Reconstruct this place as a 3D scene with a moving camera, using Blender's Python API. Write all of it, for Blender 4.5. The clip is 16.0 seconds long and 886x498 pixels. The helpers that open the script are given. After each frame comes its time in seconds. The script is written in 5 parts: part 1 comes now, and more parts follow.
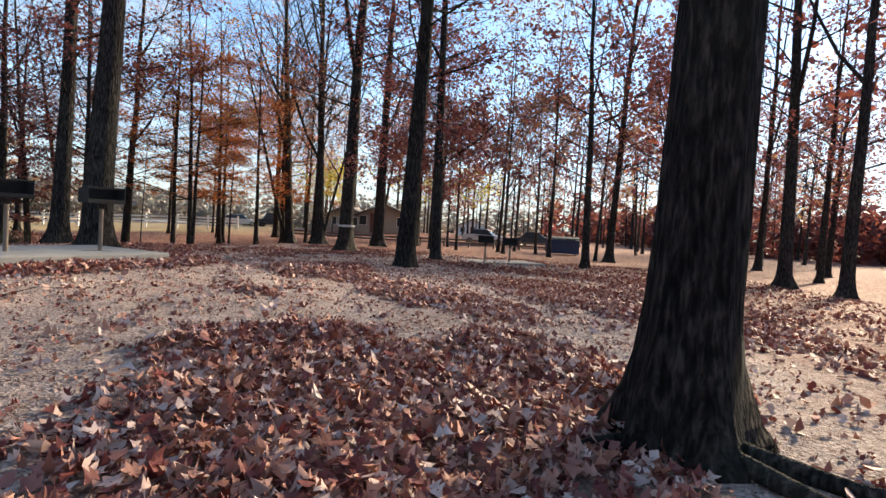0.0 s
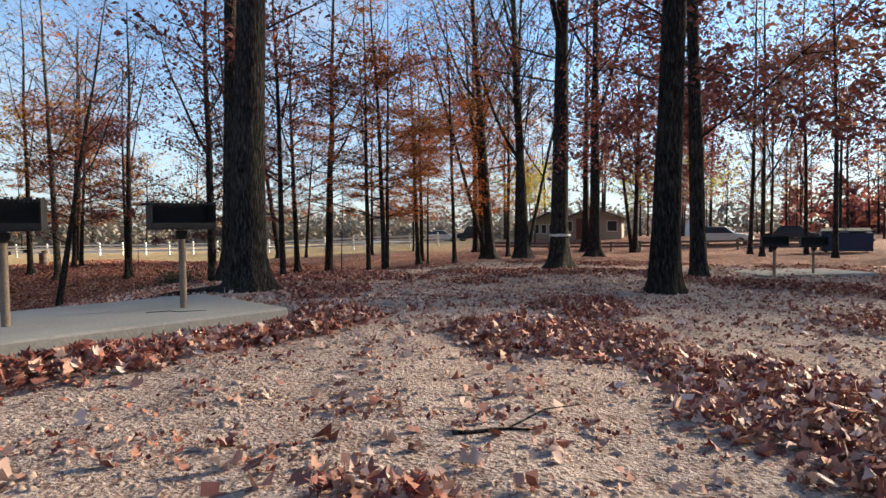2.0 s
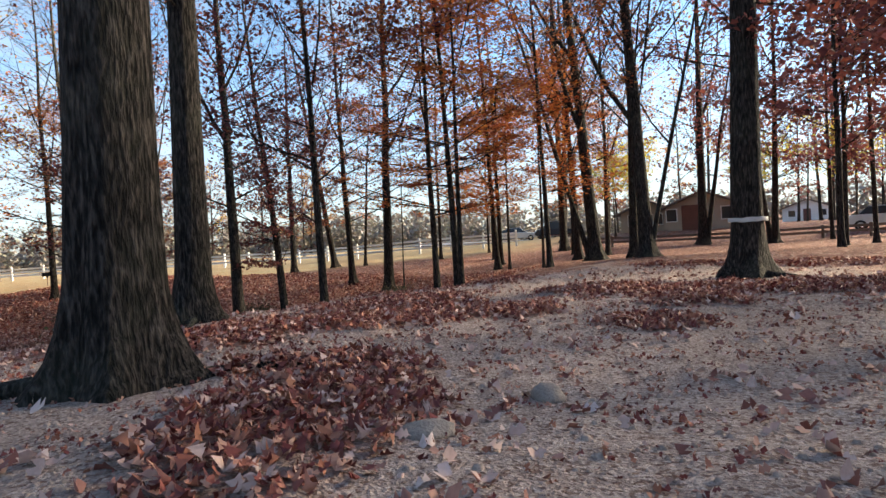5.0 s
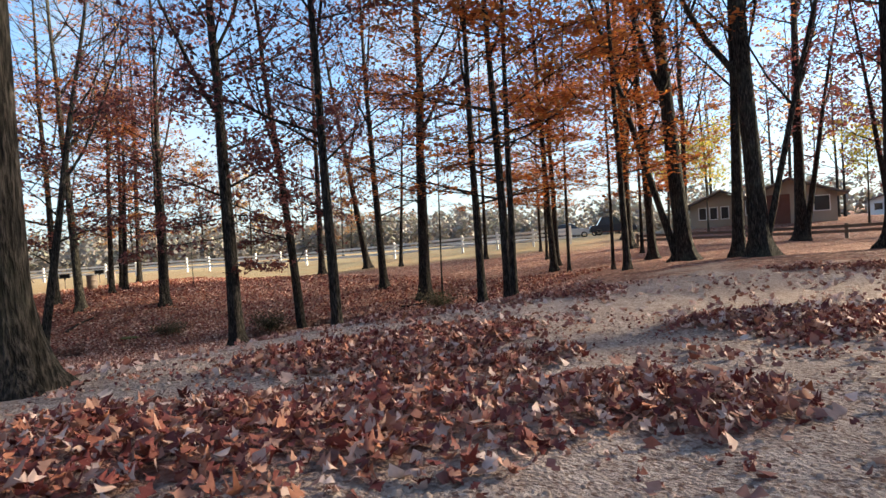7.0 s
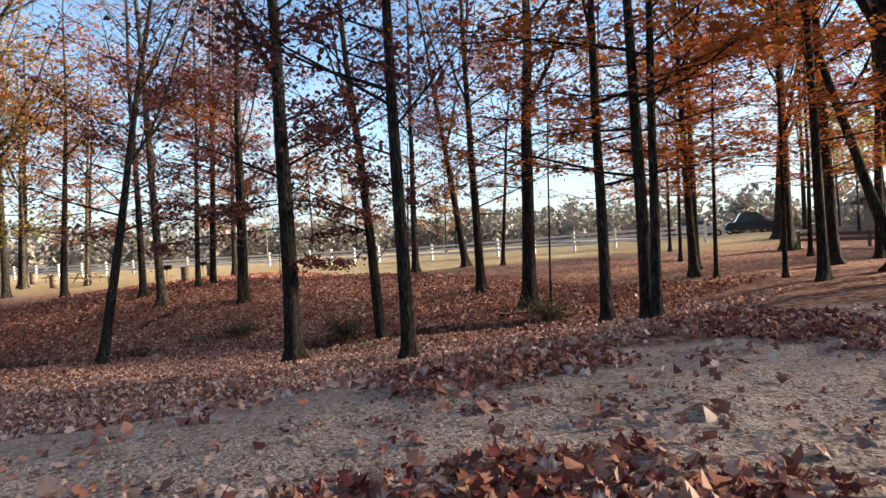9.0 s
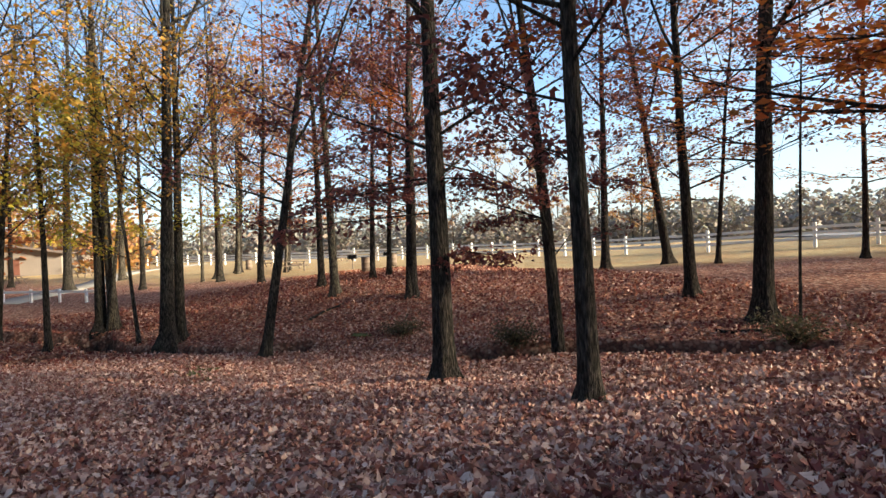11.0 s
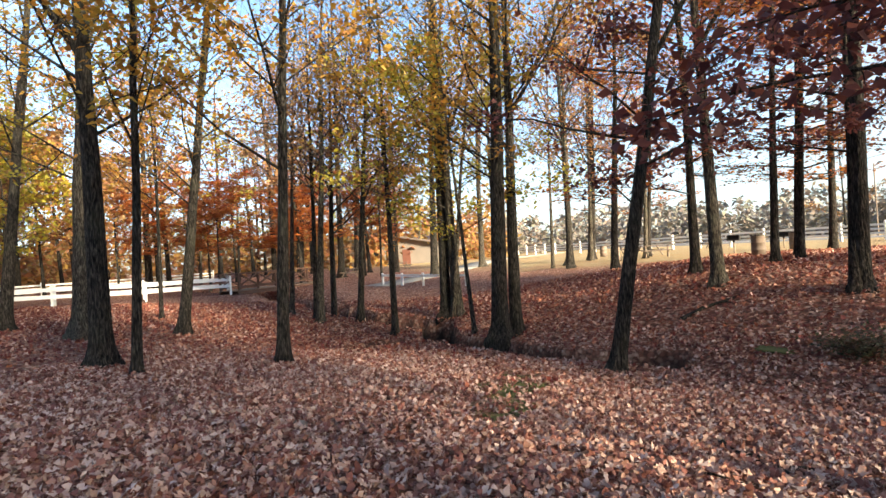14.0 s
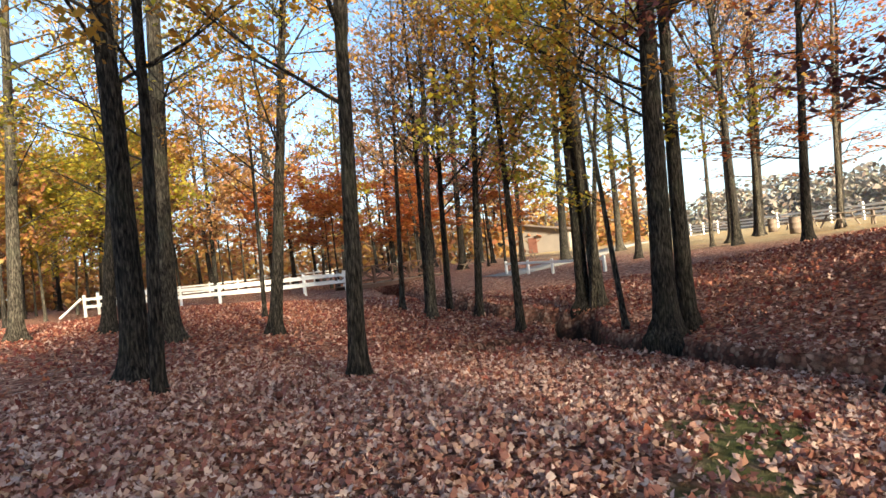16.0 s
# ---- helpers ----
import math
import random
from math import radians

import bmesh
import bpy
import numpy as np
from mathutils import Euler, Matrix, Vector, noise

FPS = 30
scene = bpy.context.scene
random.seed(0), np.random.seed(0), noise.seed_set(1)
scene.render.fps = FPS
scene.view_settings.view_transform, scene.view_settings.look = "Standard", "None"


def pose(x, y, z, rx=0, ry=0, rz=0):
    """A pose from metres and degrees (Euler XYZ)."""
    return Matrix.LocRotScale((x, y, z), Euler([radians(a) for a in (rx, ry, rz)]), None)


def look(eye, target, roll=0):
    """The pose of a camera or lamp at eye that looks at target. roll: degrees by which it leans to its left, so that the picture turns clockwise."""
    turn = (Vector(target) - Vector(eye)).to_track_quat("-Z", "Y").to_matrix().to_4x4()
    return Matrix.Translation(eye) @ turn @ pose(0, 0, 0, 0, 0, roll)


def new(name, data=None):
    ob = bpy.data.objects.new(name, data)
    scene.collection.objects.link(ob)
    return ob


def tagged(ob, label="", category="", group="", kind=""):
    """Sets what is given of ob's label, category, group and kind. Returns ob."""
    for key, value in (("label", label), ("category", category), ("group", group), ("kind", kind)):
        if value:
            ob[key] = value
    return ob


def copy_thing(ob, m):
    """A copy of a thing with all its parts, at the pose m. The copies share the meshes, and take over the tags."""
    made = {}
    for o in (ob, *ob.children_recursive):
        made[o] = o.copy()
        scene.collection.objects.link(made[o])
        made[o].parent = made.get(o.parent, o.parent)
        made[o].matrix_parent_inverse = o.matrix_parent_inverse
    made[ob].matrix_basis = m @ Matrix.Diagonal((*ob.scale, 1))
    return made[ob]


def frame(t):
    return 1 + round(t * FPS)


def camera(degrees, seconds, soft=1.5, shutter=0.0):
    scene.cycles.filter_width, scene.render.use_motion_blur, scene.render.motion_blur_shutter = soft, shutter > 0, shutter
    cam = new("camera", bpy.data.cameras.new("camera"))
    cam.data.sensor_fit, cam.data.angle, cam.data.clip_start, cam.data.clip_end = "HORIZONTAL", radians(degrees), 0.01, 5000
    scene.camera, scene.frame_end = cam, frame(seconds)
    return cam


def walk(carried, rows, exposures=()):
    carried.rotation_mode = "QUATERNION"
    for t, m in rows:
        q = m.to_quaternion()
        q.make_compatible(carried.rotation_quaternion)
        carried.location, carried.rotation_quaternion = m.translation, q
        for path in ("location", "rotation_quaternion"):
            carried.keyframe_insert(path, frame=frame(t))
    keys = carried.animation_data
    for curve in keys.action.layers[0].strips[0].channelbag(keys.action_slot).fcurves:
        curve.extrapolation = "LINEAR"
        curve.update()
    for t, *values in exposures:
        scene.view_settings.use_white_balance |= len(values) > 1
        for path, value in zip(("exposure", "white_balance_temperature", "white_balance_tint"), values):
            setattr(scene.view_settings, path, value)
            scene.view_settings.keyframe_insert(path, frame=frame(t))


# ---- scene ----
cam = camera(76.0, 16.0)
PATH = [
    (0, (3.888, 3.432, 0.914), (3.764, 5.426, 0.830), 3.5),
    (0.5, (3.622, 4.855, 0.936), (3.293, 6.826, 0.854), 2.4),
    (1, (3.174, 6.248, 0.942), (2.658, 8.178, 0.862), 0.5),
    (1.5, (2.675, 7.512, 0.925), (2.003, 9.394, 0.849), -0.6),
    (2, (2.102, 8.735, 0.903), (1.303, 10.567, 0.831), -0.8),
    (2.5, (1.458, 9.962, 0.884), (0.572, 11.754, 0.814), -1.1),
    (3, (0.820, 11.082, 0.844), (-0.102, 12.856, 0.777), -1.7),
    (3.5, (0.209, 12.204, 0.829), (-0.734, 13.967, 0.763), -2.5),
    (6, (-2.828, 17.023, 0.664), (-3.905, 18.707, 0.608), -3.8),
    (6.5, (-3.440, 18.100, 0.625), (-4.552, 19.761, 0.570), -4.0),
    (7, (-4.069, 19.149, 0.590), (-5.216, 20.787, 0.535), -3.9),
    (7.5, (-4.691, 20.216, 0.553), (-5.883, 21.821, 0.501), -3.9),
    (8, (-5.314, 21.192, 0.518), (-6.563, 22.754, 0.466), -3.6),
    (8.2, (-5.580, 21.477, 0.474), (-6.848, 23.023, 0.425), -3.5),
    (9.25, (-6.800, 22.900, 0.452), (-8.293, 24.230, 0.412), -3.0),
    (10.3, (-7.973, 24.182, 0.352), (-9.652, 25.269, 0.319), -2.5),
    (10.5, (-8.203, 24.363, 0.389), (-9.921, 25.385, 0.352), -2.6),
    (11, (-9.038, 24.883, 0.366), (-10.847, 25.736, 0.331), -2.7),
    (11.5, (-9.957, 25.314, 0.297), (-11.847, 25.968, 0.267), -3.0),
    (12, (-10.893, 25.604, 0.204), (-12.842, 26.052, 0.182), -3.4),
    (12.5, (-11.937, 25.807, 0.090), (-13.923, 26.038, 0.075), -3.8),
    (13, (-12.973, 25.910, -0.039), (-14.973, 25.937, -0.044), -3.6),
    (13.5, (-13.963, 25.927, -0.148), (-15.956, 25.756, -0.146), -3.1),
    (14, (-14.969, 25.850, -0.275), (-16.940, 25.509, -0.267), -3.8),
    (14.5, (-15.931, 25.695, -0.388), (-17.874, 25.220, -0.375), -4.6),
    (15, (-17.025, 25.469, -0.522), (-18.931, 24.863, -0.502), -5.0),
    (15.5, (-18.034, 25.205, -0.645), (-19.905, 24.499, -0.620), -5.5),
    (16, (-19.057, 24.910, -0.780), (-20.904, 24.143, -0.753), -6.4),
]
walk(cam, [(t, look(eye, target, roll)) for t, eye, target, roll in PATH],
     exposures=((0, 1.95, 7700, 6), (1.2, 1.85, 7700, 6), (2.5, 1.68, 7500, 4), (3.2, 1.78, 7500, 4), (6, 2.1, 7600, 4), (7.5, 2.05, 7400, 3),
                (10.4, 1.95, 7800, 4), (12, 2.2, 7800, 2), (14, 2.35, 7900, 2), (16, 2.22, 7900, 1)))

# ---- light ----
SUN_TURN, SUN_RISE = radians(39.0), radians(19.0)
world = bpy.data.worlds.new("sky")
scene.world = world
world.use_nodes = True
wn, wl = world.node_tree.nodes, world.node_tree.links
sky = wn.new("ShaderNodeTexSky")
sky.sky_type, sky.sun_disc, sky.sun_elevation, sky.sun_rotation = "NISHITA", False, SUN_RISE, SUN_TURN
sky.air_density, sky.dust_density, sky.ozone_density = 0.7, 0.05, 3.0
cloud = wn.new("ShaderNodeTexNoise")
cloud.inputs["Scale"].default_value, cloud.inputs["Detail"].default_value, cloud.inputs["Roughness"].default_value = 3.2, 9, 0.62
veil = wn.new("ShaderNodeMapRange")
veil.inputs["From Min"].default_value, veil.inputs["From Max"].default_value = 0.53, 0.76
veil.inputs["To Max"].default_value = 0.85
wl.new(cloud.outputs["Fac"], veil.inputs["Value"])
mixed = wn.new("ShaderNodeMix")
mixed.data_type = "RGBA"
wl.new(veil.outputs["Result"], mixed.inputs["Factor"])
wl.new(sky.outputs["Color"], mixed.inputs[6])
mixed.inputs[7].default_value = (2.2, 2.3, 2.5, 1)
back = wn["Background"]
back.inputs["Strength"].default_value = 0.11
# pale haze low over the horizon
around = wn.new("ShaderNodeTexCoord")
upward = wn.new("ShaderNodeSeparateXYZ")
wl.new(around.outputs["Generated"], upward.inputs["Vector"])
low_sky = wn.new("ShaderNodeMapRange")
low_sky.inputs["From Min"].default_value, low_sky.inputs["From Max"].default_value = 0.0, 0.27
low_sky.inputs["To Min"].default_value, low_sky.inputs["To Max"].default_value = 0.9, 0.0
wl.new(upward.outputs["Z"], low_sky.inputs["Value"])
hazy = wn.new("ShaderNodeMix")
hazy.data_type = "RGBA"
wl.new(low_sky.outputs["Result"], hazy.inputs["Factor"])
wl.new(mixed.outputs[2], hazy.inputs[6])
hazy.inputs[7].default_value = (1.6, 1.85, 2.25, 1)
wl.new(hazy.outputs[2], back.inputs["Color"])
sun = new("sun", bpy.data.lights.new("sun", "SUN"))
sun.data.energy, sun.data.angle, sun.data.color = 5.0, radians(8.0), (1.0, 0.88, 0.74)
sun.matrix_world = look((math.sin(SUN_TURN) * 50, math.cos(SUN_TURN) * 50, math.tan(SUN_RISE) * 50), (0, 0, 0))


# ---- materials ----
def paint(name, rough=0.8, metal=0.0):
    """A new node material: its tree, its shader and a function that adds a node."""
    m = bpy.data.materials.new(name)
    m.use_nodes = True
    t = m.node_tree
    b = t.nodes["Principled BSDF"]
    b.inputs["Roughness"].default_value, b.inputs["Metallic"].default_value = rough, metal
    if rough > 0.9:
        b.inputs["Specular IOR Level"].default_value = 0.12
    return m, t, b


def grain(t, scale, detail=6, stretch=None, kind="ShaderNodeTexNoise"):
    n = t.nodes.new(kind)
    n.inputs["Scale"].default_value = scale
    if kind == "ShaderNodeTexNoise":
        n.inputs["Detail"].default_value = detail
    c = t.nodes.new("ShaderNodeTexCoord")
    g = t.nodes.new("ShaderNodeMapping")
    t.links.new(c.outputs["Object"], g.inputs["Vector"])
    t.links.new(g.outputs["Vector"], n.inputs["Vector"])
    if stretch:
        g.inputs["Scale"].default_value = stretch
    return n


def ramp(t, source, *stops):
    r = t.nodes.new("ShaderNodeValToRGB")
    while len(r.color_ramp.elements) < len(stops):
        r.color_ramp.elements.new(0.5)
    for e, (p, c) in zip(r.color_ramp.elements, stops):
        e.position, e.color = p, (*c, 1)
    t.links.new(source, r.inputs["Fac"])
    return r.outputs["Color"]


def blend(t, fac, a, b, mode="MIX"):
    n = t.nodes.new("ShaderNodeMix")
    n.data_type, n.blend_type = "RGBA", mode
    for s, v in ((0, fac), (6, a), (7, b)):
        if isinstance(v, (int, float)):
            n.inputs[s].default_value = v
        elif isinstance(v, tuple):
            n.inputs[s].default_value = (*v, 1)
        else:
            t.links.new(v, n.inputs[s])
    return n.outputs[2]


def relief(t, b, source, strength, distance):
    n = t.nodes.new("ShaderNodeBump")
    n.inputs["Strength"].default_value, n.inputs["Distance"].default_value = strength, distance
    t.links.new(source, n.inputs["Height"])
    t.links.new(n.outputs["Normal"], b.inputs["Normal"])


def plain(name, color, rough=0.7, metal=0.0, scale=8.0, vary=0.25, bump=0.15):
    """A surface of one colour with stains and fine grain."""
    m, t, b = paint(name, rough, metal)
    big, fine = grain(t, scale * 0.25, 5), grain(t, scale * 6, 6)
    dark = tuple(c * (1 - vary) for c in color)
    light = tuple(min(1, c * (1 + vary)) for c in color)
    one = ramp(t, big.outputs["Fac"], (0.3, dark), (0.7, light))
    col = blend(t, 0.5, one, ramp(t, fine.outputs["Fac"], (0.3, dark), (0.7, light)))
    t.links.new(col, b.inputs["Base Color"])
    relief(t, b, fine.outputs["Fac"], bump, 0.02)
    return m


def bark(name, dark, mid, moss=0.25):
    m, t, b = paint(name, 0.92)
    ridge = grain(t, 26.0, 9, (1, 1, 0.2))
    furrow = grain(t, 40.0, 6, (1, 1, 0.19))
    patch, tone = grain(t, 1.1, 5), grain(t, 5.0, 6, (1, 1, 0.4))
    col = ramp(t, ridge.outputs["Fac"], (0.34, tuple(c * 0.35 for c in dark)), (0.5, dark), (0.68, mid))
    crack = ramp(t, furrow.outputs["Fac"], (0.40, (0.12, 0.12, 0.12)), (0.54, (1, 1, 1)))
    col = blend(t, 0.75, col, crack, "MULTIPLY")
    col = blend(t, 0.6, col, ramp(t, tone.outputs["Fac"], (0.3, (0.5, 0.5, 0.5)), (0.7, (1.0, 1.0, 1.0))), "MULTIPLY")
    spots = ramp(t, patch.outputs["Fac"], (0.5, (0, 0, 0)), (0.75, (moss, moss, moss)))
    col = blend(t, spots, col, (0.15, 0.16, 0.11))
    t.links.new(col, b.inputs["Base Color"])
    both = t.nodes.new("ShaderNodeMath")
    both.operation = "ADD"
    t.links.new(ridge.outputs["Fac"], both.inputs[0])
    t.links.new(furrow.outputs["Fac"], both.inputs[1])
    relief(t, b, both.outputs[0], 1.0, 0.06)
    return m


def foliage(name, *colors, through_light=0.35, rough=0.6, steps=False):
    """Leaves of several colours, one to a leaf, that let some light through."""
    m, t, b = paint(name, rough)
    g = t.nodes.new("ShaderNodeNewGeometry")
    col = ramp(t, g.outputs["Random Per Island"], *[(i / (len(colors) - (0 if steps else 1)), c) for i, c in enumerate(colors)])
    if steps:
        col.node.color_ramp.interpolation = "CONSTANT"
    fine = grain(t, 40.0, 3)
    col = blend(t, 0.45, col, ramp(t, fine.outputs["Fac"], (0.25, (0.55, 0.5, 0.5)), (0.75, (1, 1, 1))), "MULTIPLY")
    t.links.new(col, b.inputs["Base Color"])
    tr = t.nodes.new("ShaderNodeBsdfTranslucent")
    t.links.new(col, tr.inputs["Color"])
    mx = t.nodes.new("ShaderNodeMixShader")
    mx.inputs["Fac"].default_value = through_light
    t.links.new(b.outputs["BSDF"], mx.inputs[1])
    t.links.new(tr.outputs["BSDF"], mx.inputs[2])
    t.links.new(mx.outputs["Shader"], t.nodes["Material Output"].inputs["Surface"])
    return m


def ground_paint():
    """Bare dirt, leaf litter and dry grass, blended by the zones of the ground mesh."""
    m, t, b = paint("ground", 0.95)
    zone = t.nodes.new("ShaderNodeAttribute")
    zone.attribute_name = "zone"
    part_of = t.nodes.new("ShaderNodeSeparateColor")
    t.links.new(zone.outputs["Color"], part_of.inputs["Color"])
    big, mid, fine = grain(t, 0.5, 6), grain(t, 5.0, 8), grain(t, 45.0, 6)
    soil = ramp(t, mid.outputs["Fac"], (0.3, (0.25, 0.175, 0.145)), (0.52, (0.48, 0.36, 0.30)), (0.72, (0.64, 0.50, 0.43)))
    soil = blend(t, 0.5, soil, ramp(t, fine.outputs["Fac"], (0.35, (0.20, 0.145, 0.12)), (0.6, (0.55, 0.43, 0.37))))
    chips = grain(t, 42.0, 0, None, "ShaderNodeTexVoronoi")
    chip = t.nodes.new("ShaderNodeSeparateColor")
    t.links.new(chips.outputs["Color"], chip.inputs["Color"])
    soil = blend(t, ramp(t, chip.outputs["Red"], (0.80, (0, 0, 0)), (0.84, (0.75, 0.75, 0.75))), soil, (0.62, 0.50, 0.43))
    soil = blend(t, ramp(t, chip.outputs["Green"], (0.80, (0, 0, 0)), (0.84, (0.7, 0.7, 0.7))), soil, (0.15, 0.075, 0.055))
    soil = blend(t, 0.7, soil, ramp(t, big.outputs["Fac"], (0.35, (0.82, 0.79, 0.77)), (0.65, (1, 1, 1))), "MULTIPLY")
    flakes = grain(t, 10.0, 0, None, "ShaderNodeTexVoronoi")
    split = t.nodes.new("ShaderNodeSeparateColor")
    t.links.new(flakes.outputs["Color"], split.inputs["Color"])
    leaf = ramp(t, split.outputs["Red"], (0.0, (0.11, 0.04, 0.03)), (0.4, (0.29, 0.11, 0.075)), (0.75, (0.44, 0.23, 0.17)), (1.0, (0.58, 0.40, 0.32)))
    edge = ramp(t, flakes.outputs["Distance"], (0.3, (1, 1, 1)), (0.75, (0.3, 0.27, 0.25)))
    leaf = blend(t, 0.75, leaf, edge, "MULTIPLY")
    straw = ramp(t, mid.outputs["Fac"], (0.3, (0.25, 0.20, 0.11)), (0.7, (0.43, 0.34, 0.20)))
    straw = blend(t, ramp(t, big.outputs["Fac"], (0.4, (0, 0, 0)), (0.6, (0.5, 0.5, 0.5))), straw, (0.34, 0.19, 0.10))
    col = blend(t, part_of.outputs["Red"], soil, leaf)
    col = blend(t, part_of.outputs["Green"], col, straw)
    # creek cut: dark mud, blackened further by shade put into the colour
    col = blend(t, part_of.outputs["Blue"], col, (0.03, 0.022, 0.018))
    green = ramp(t, mid.outputs["Fac"], (0.35, (0.05, 0.06, 0.02)), (0.65, (0.17, 0.17, 0.07)))
    col = blend(t, zone.outputs["Alpha"], col, green)
    t.links.new(col, b.inputs["Base Color"])
    rough = t.nodes.new("ShaderNodeMath")
    rough.operation = "ADD"
    t.links.new(mid.outputs["Fac"], rough.inputs[0])
    t.links.new(fine.outputs["Fac"], rough.inputs[1])
    relief(t, b, rough.outputs[0], 1.0, 0.05)
    return m


GROUND = ground_paint()
BARK = bark("bark", (0.047, 0.041, 0.036), (0.118, 0.103, 0.088))
BARK_DARK = bark("dark_bark", (0.042, 0.036, 0.032), (0.105, 0.088, 0.077), 0.16)
# darker copy of the bark: the shade on trunks against the sun, as colour
BARK_BACKLIT = bark("backlit_bark", (0.026, 0.022, 0.02), (0.07, 0.058, 0.05), 0.12)
BARK_PALE = bark("pale_bark", (0.10, 0.085, 0.068), (0.21, 0.185, 0.15), 0.4)
LEAVES = {
    "m": foliage("maroon_leaves", (0.075, 0.025, 0.032), (0.16, 0.05, 0.05), (0.25, 0.075, 0.05), (0.13, 0.05, 0.06), through_light=0.45),
    "o": foliage("rust_leaves", (0.30, 0.06, 0.025), (0.48, 0.13, 0.035), (0.58, 0.24, 0.06), (0.38, 0.09, 0.035), through_light=0.5),
    "y": foliage("gold_leaves", (0.60, 0.28, 0.04), (0.70, 0.40, 0.07), (0.46, 0.18, 0.035), (0.52, 0.40, 0.08), through_light=0.5),
    "g": foliage("yellow_green_leaves", (0.42, 0.38, 0.05), (0.66, 0.54, 0.07), (0.25, 0.27, 0.05), (0.58, 0.30, 0.05), through_light=0.5),
    "b": foliage("tan_leaves", (0.40, 0.20, 0.10), (0.56, 0.33, 0.16), (0.32, 0.13, 0.07), (0.60, 0.40, 0.13), through_light=0.5),
    "d": foliage("dull_gold_leaves", (0.46, 0.28, 0.07), (0.40, 0.18, 0.06), (0.30, 0.22, 0.08), (0.36, 0.13, 0.06), (0.24, 0.12, 0.06)),
    # far tree line: the haze of the air is mixed into these greyed leaf colours
    "h": foliage("hazed_woods_leaves", (0.22, 0.20, 0.19), (0.26, 0.21, 0.17), (0.20, 0.20, 0.21), (0.22, 0.23, 0.17), (0.26, 0.18, 0.15), through_light=0.2),
    "n": foliage("thin_leaves", (0.20, 0.09, 0.06), (0.30, 0.15, 0.09), (0.14, 0.06, 0.05)),
}
LITTER = foliage("fallen_leaves", (0.16, 0.035, 0.028), (0.38, 0.14, 0.08), (0.24, 0.05, 0.038), (0.52, 0.27, 0.19),
                 (0.15, 0.026, 0.022), (0.46, 0.20, 0.13), (0.21, 0.04, 0.03), (0.66, 0.44, 0.36), (0.33, 0.10, 0.06), through_light=0.06, rough=0.7, steps=True)
PALE_LITTER = foliage("pale_fallen_leaves", (0.33, 0.14, 0.105), (0.57, 0.36, 0.29), (0.23, 0.08, 0.06), (0.68, 0.50, 0.43),
                      (0.42, 0.21, 0.155), (0.30, 0.11, 0.085), (0.58, 0.38, 0.31), through_light=0.06, rough=0.7, steps=True)
CONCRETE = plain("concrete", (0.29, 0.27, 0.24), 0.9, 0, 5, 0.22, 0.3)
STONE = plain("stone", (0.26, 0.205, 0.17), 0.9, 0, 9, 0.3, 0.5)
CLOD = plain("dirt_clods", (0.36, 0.27, 0.22), 0.95, 0, 9, 0.4, 0.4)
IRON = plain("black_iron", (0.013, 0.012, 0.012), 0.75, 0.15, 12, 0.4, 0.3)
RUST = plain("rusty_steel", (0.20, 0.12, 0.075), 0.8, 0.2, 10, 0.4, 0.3)
GALV = plain("weathered_steel", (0.22, 0.165, 0.125), 0.8, 0.2, 10, 0.45, 0.3)
WHITE = plain("white_paint", (0.80, 0.80, 0.77), 0.55, 0, 4, 0.1, 0.08)
PAPER = plain("worn_paper", (0.48, 0.47, 0.45), 0.85, 0, 9, 0.3, 0.3)
OLDWOOD = plain("weathered_wood", (0.16, 0.12, 0.095), 0.85, 0, 6, 0.35, 0.4)
BROWNWOOD = plain("brown_wood", (0.085, 0.042, 0.03), 0.8, 0, 6, 0.3, 0.4)
TANWALL = plain("tan_siding", (0.37, 0.31, 0.25), 0.8, 0, 3, 0.12, 0.1)
GREYWALL = plain("grey_siding", (0.22, 0.19, 0.17), 0.85, 0, 3, 0.15, 0.1)
ROOF = plain("roof_shingles", (0.14, 0.11, 0.10), 0.9, 0, 8, 0.3, 0.4)
BRICK = plain("brown_door", (0.15, 0.06, 0.045), 0.8, 0, 6, 0.25, 0.2)
BLUE = plain("blue_steel", (0.018, 0.03, 0.075), 0.5, 0.2, 4, 0.2, 0.1)
RUBBER = plain("rubber", (0.02, 0.02, 0.02), 0.85, 0, 10, 0.2, 0.2)
SILVER = plain("silver_paint", (0.55, 0.57, 0.60), 0.3, 0.5, 3, 0.08, 0.02)
NAVY = plain("dark_paint", (0.03, 0.035, 0.05), 0.25, 0.3, 3, 0.1, 0.02)
REDPAINT = plain("red_paint", (0.30, 0.05, 0.04), 0.3, 0.2, 3, 0.1, 0.02)
GLASS = plain("dark_glass", (0.03, 0.035, 0.04), 0.08, 0.0, 3, 0.1, 0.0)
ASPHALT = plain("asphalt", (0.16, 0.16, 0.165), 0.9, 0, 5, 0.15, 0.2)
MOSS = plain("moss", (0.11, 0.115, 0.045), 0.95, 0, 9, 0.35, 0.6)


# ---- mesh helpers ----
def fast_mesh(name, verts, faces):
    """A mesh from arrays of corners and of faces with equal numbers of corners."""
    verts, faces = np.asarray(verts, np.float32), np.asarray(faces, np.int32)
    me = bpy.data.meshes.new(name)
    me.vertices.add(len(verts))
    me.vertices.foreach_set("co", verts.ravel())
    n, k = faces.shape
    me.loops.add(n * k)
    me.loops.foreach_set("vertex_index", faces.ravel())
    me.polygons.add(n)
    me.polygons.foreach_set("loop_start", np.arange(0, n * k, k, dtype=np.int32))
    me.update(calc_edges=True)
    me.validate()
    return me


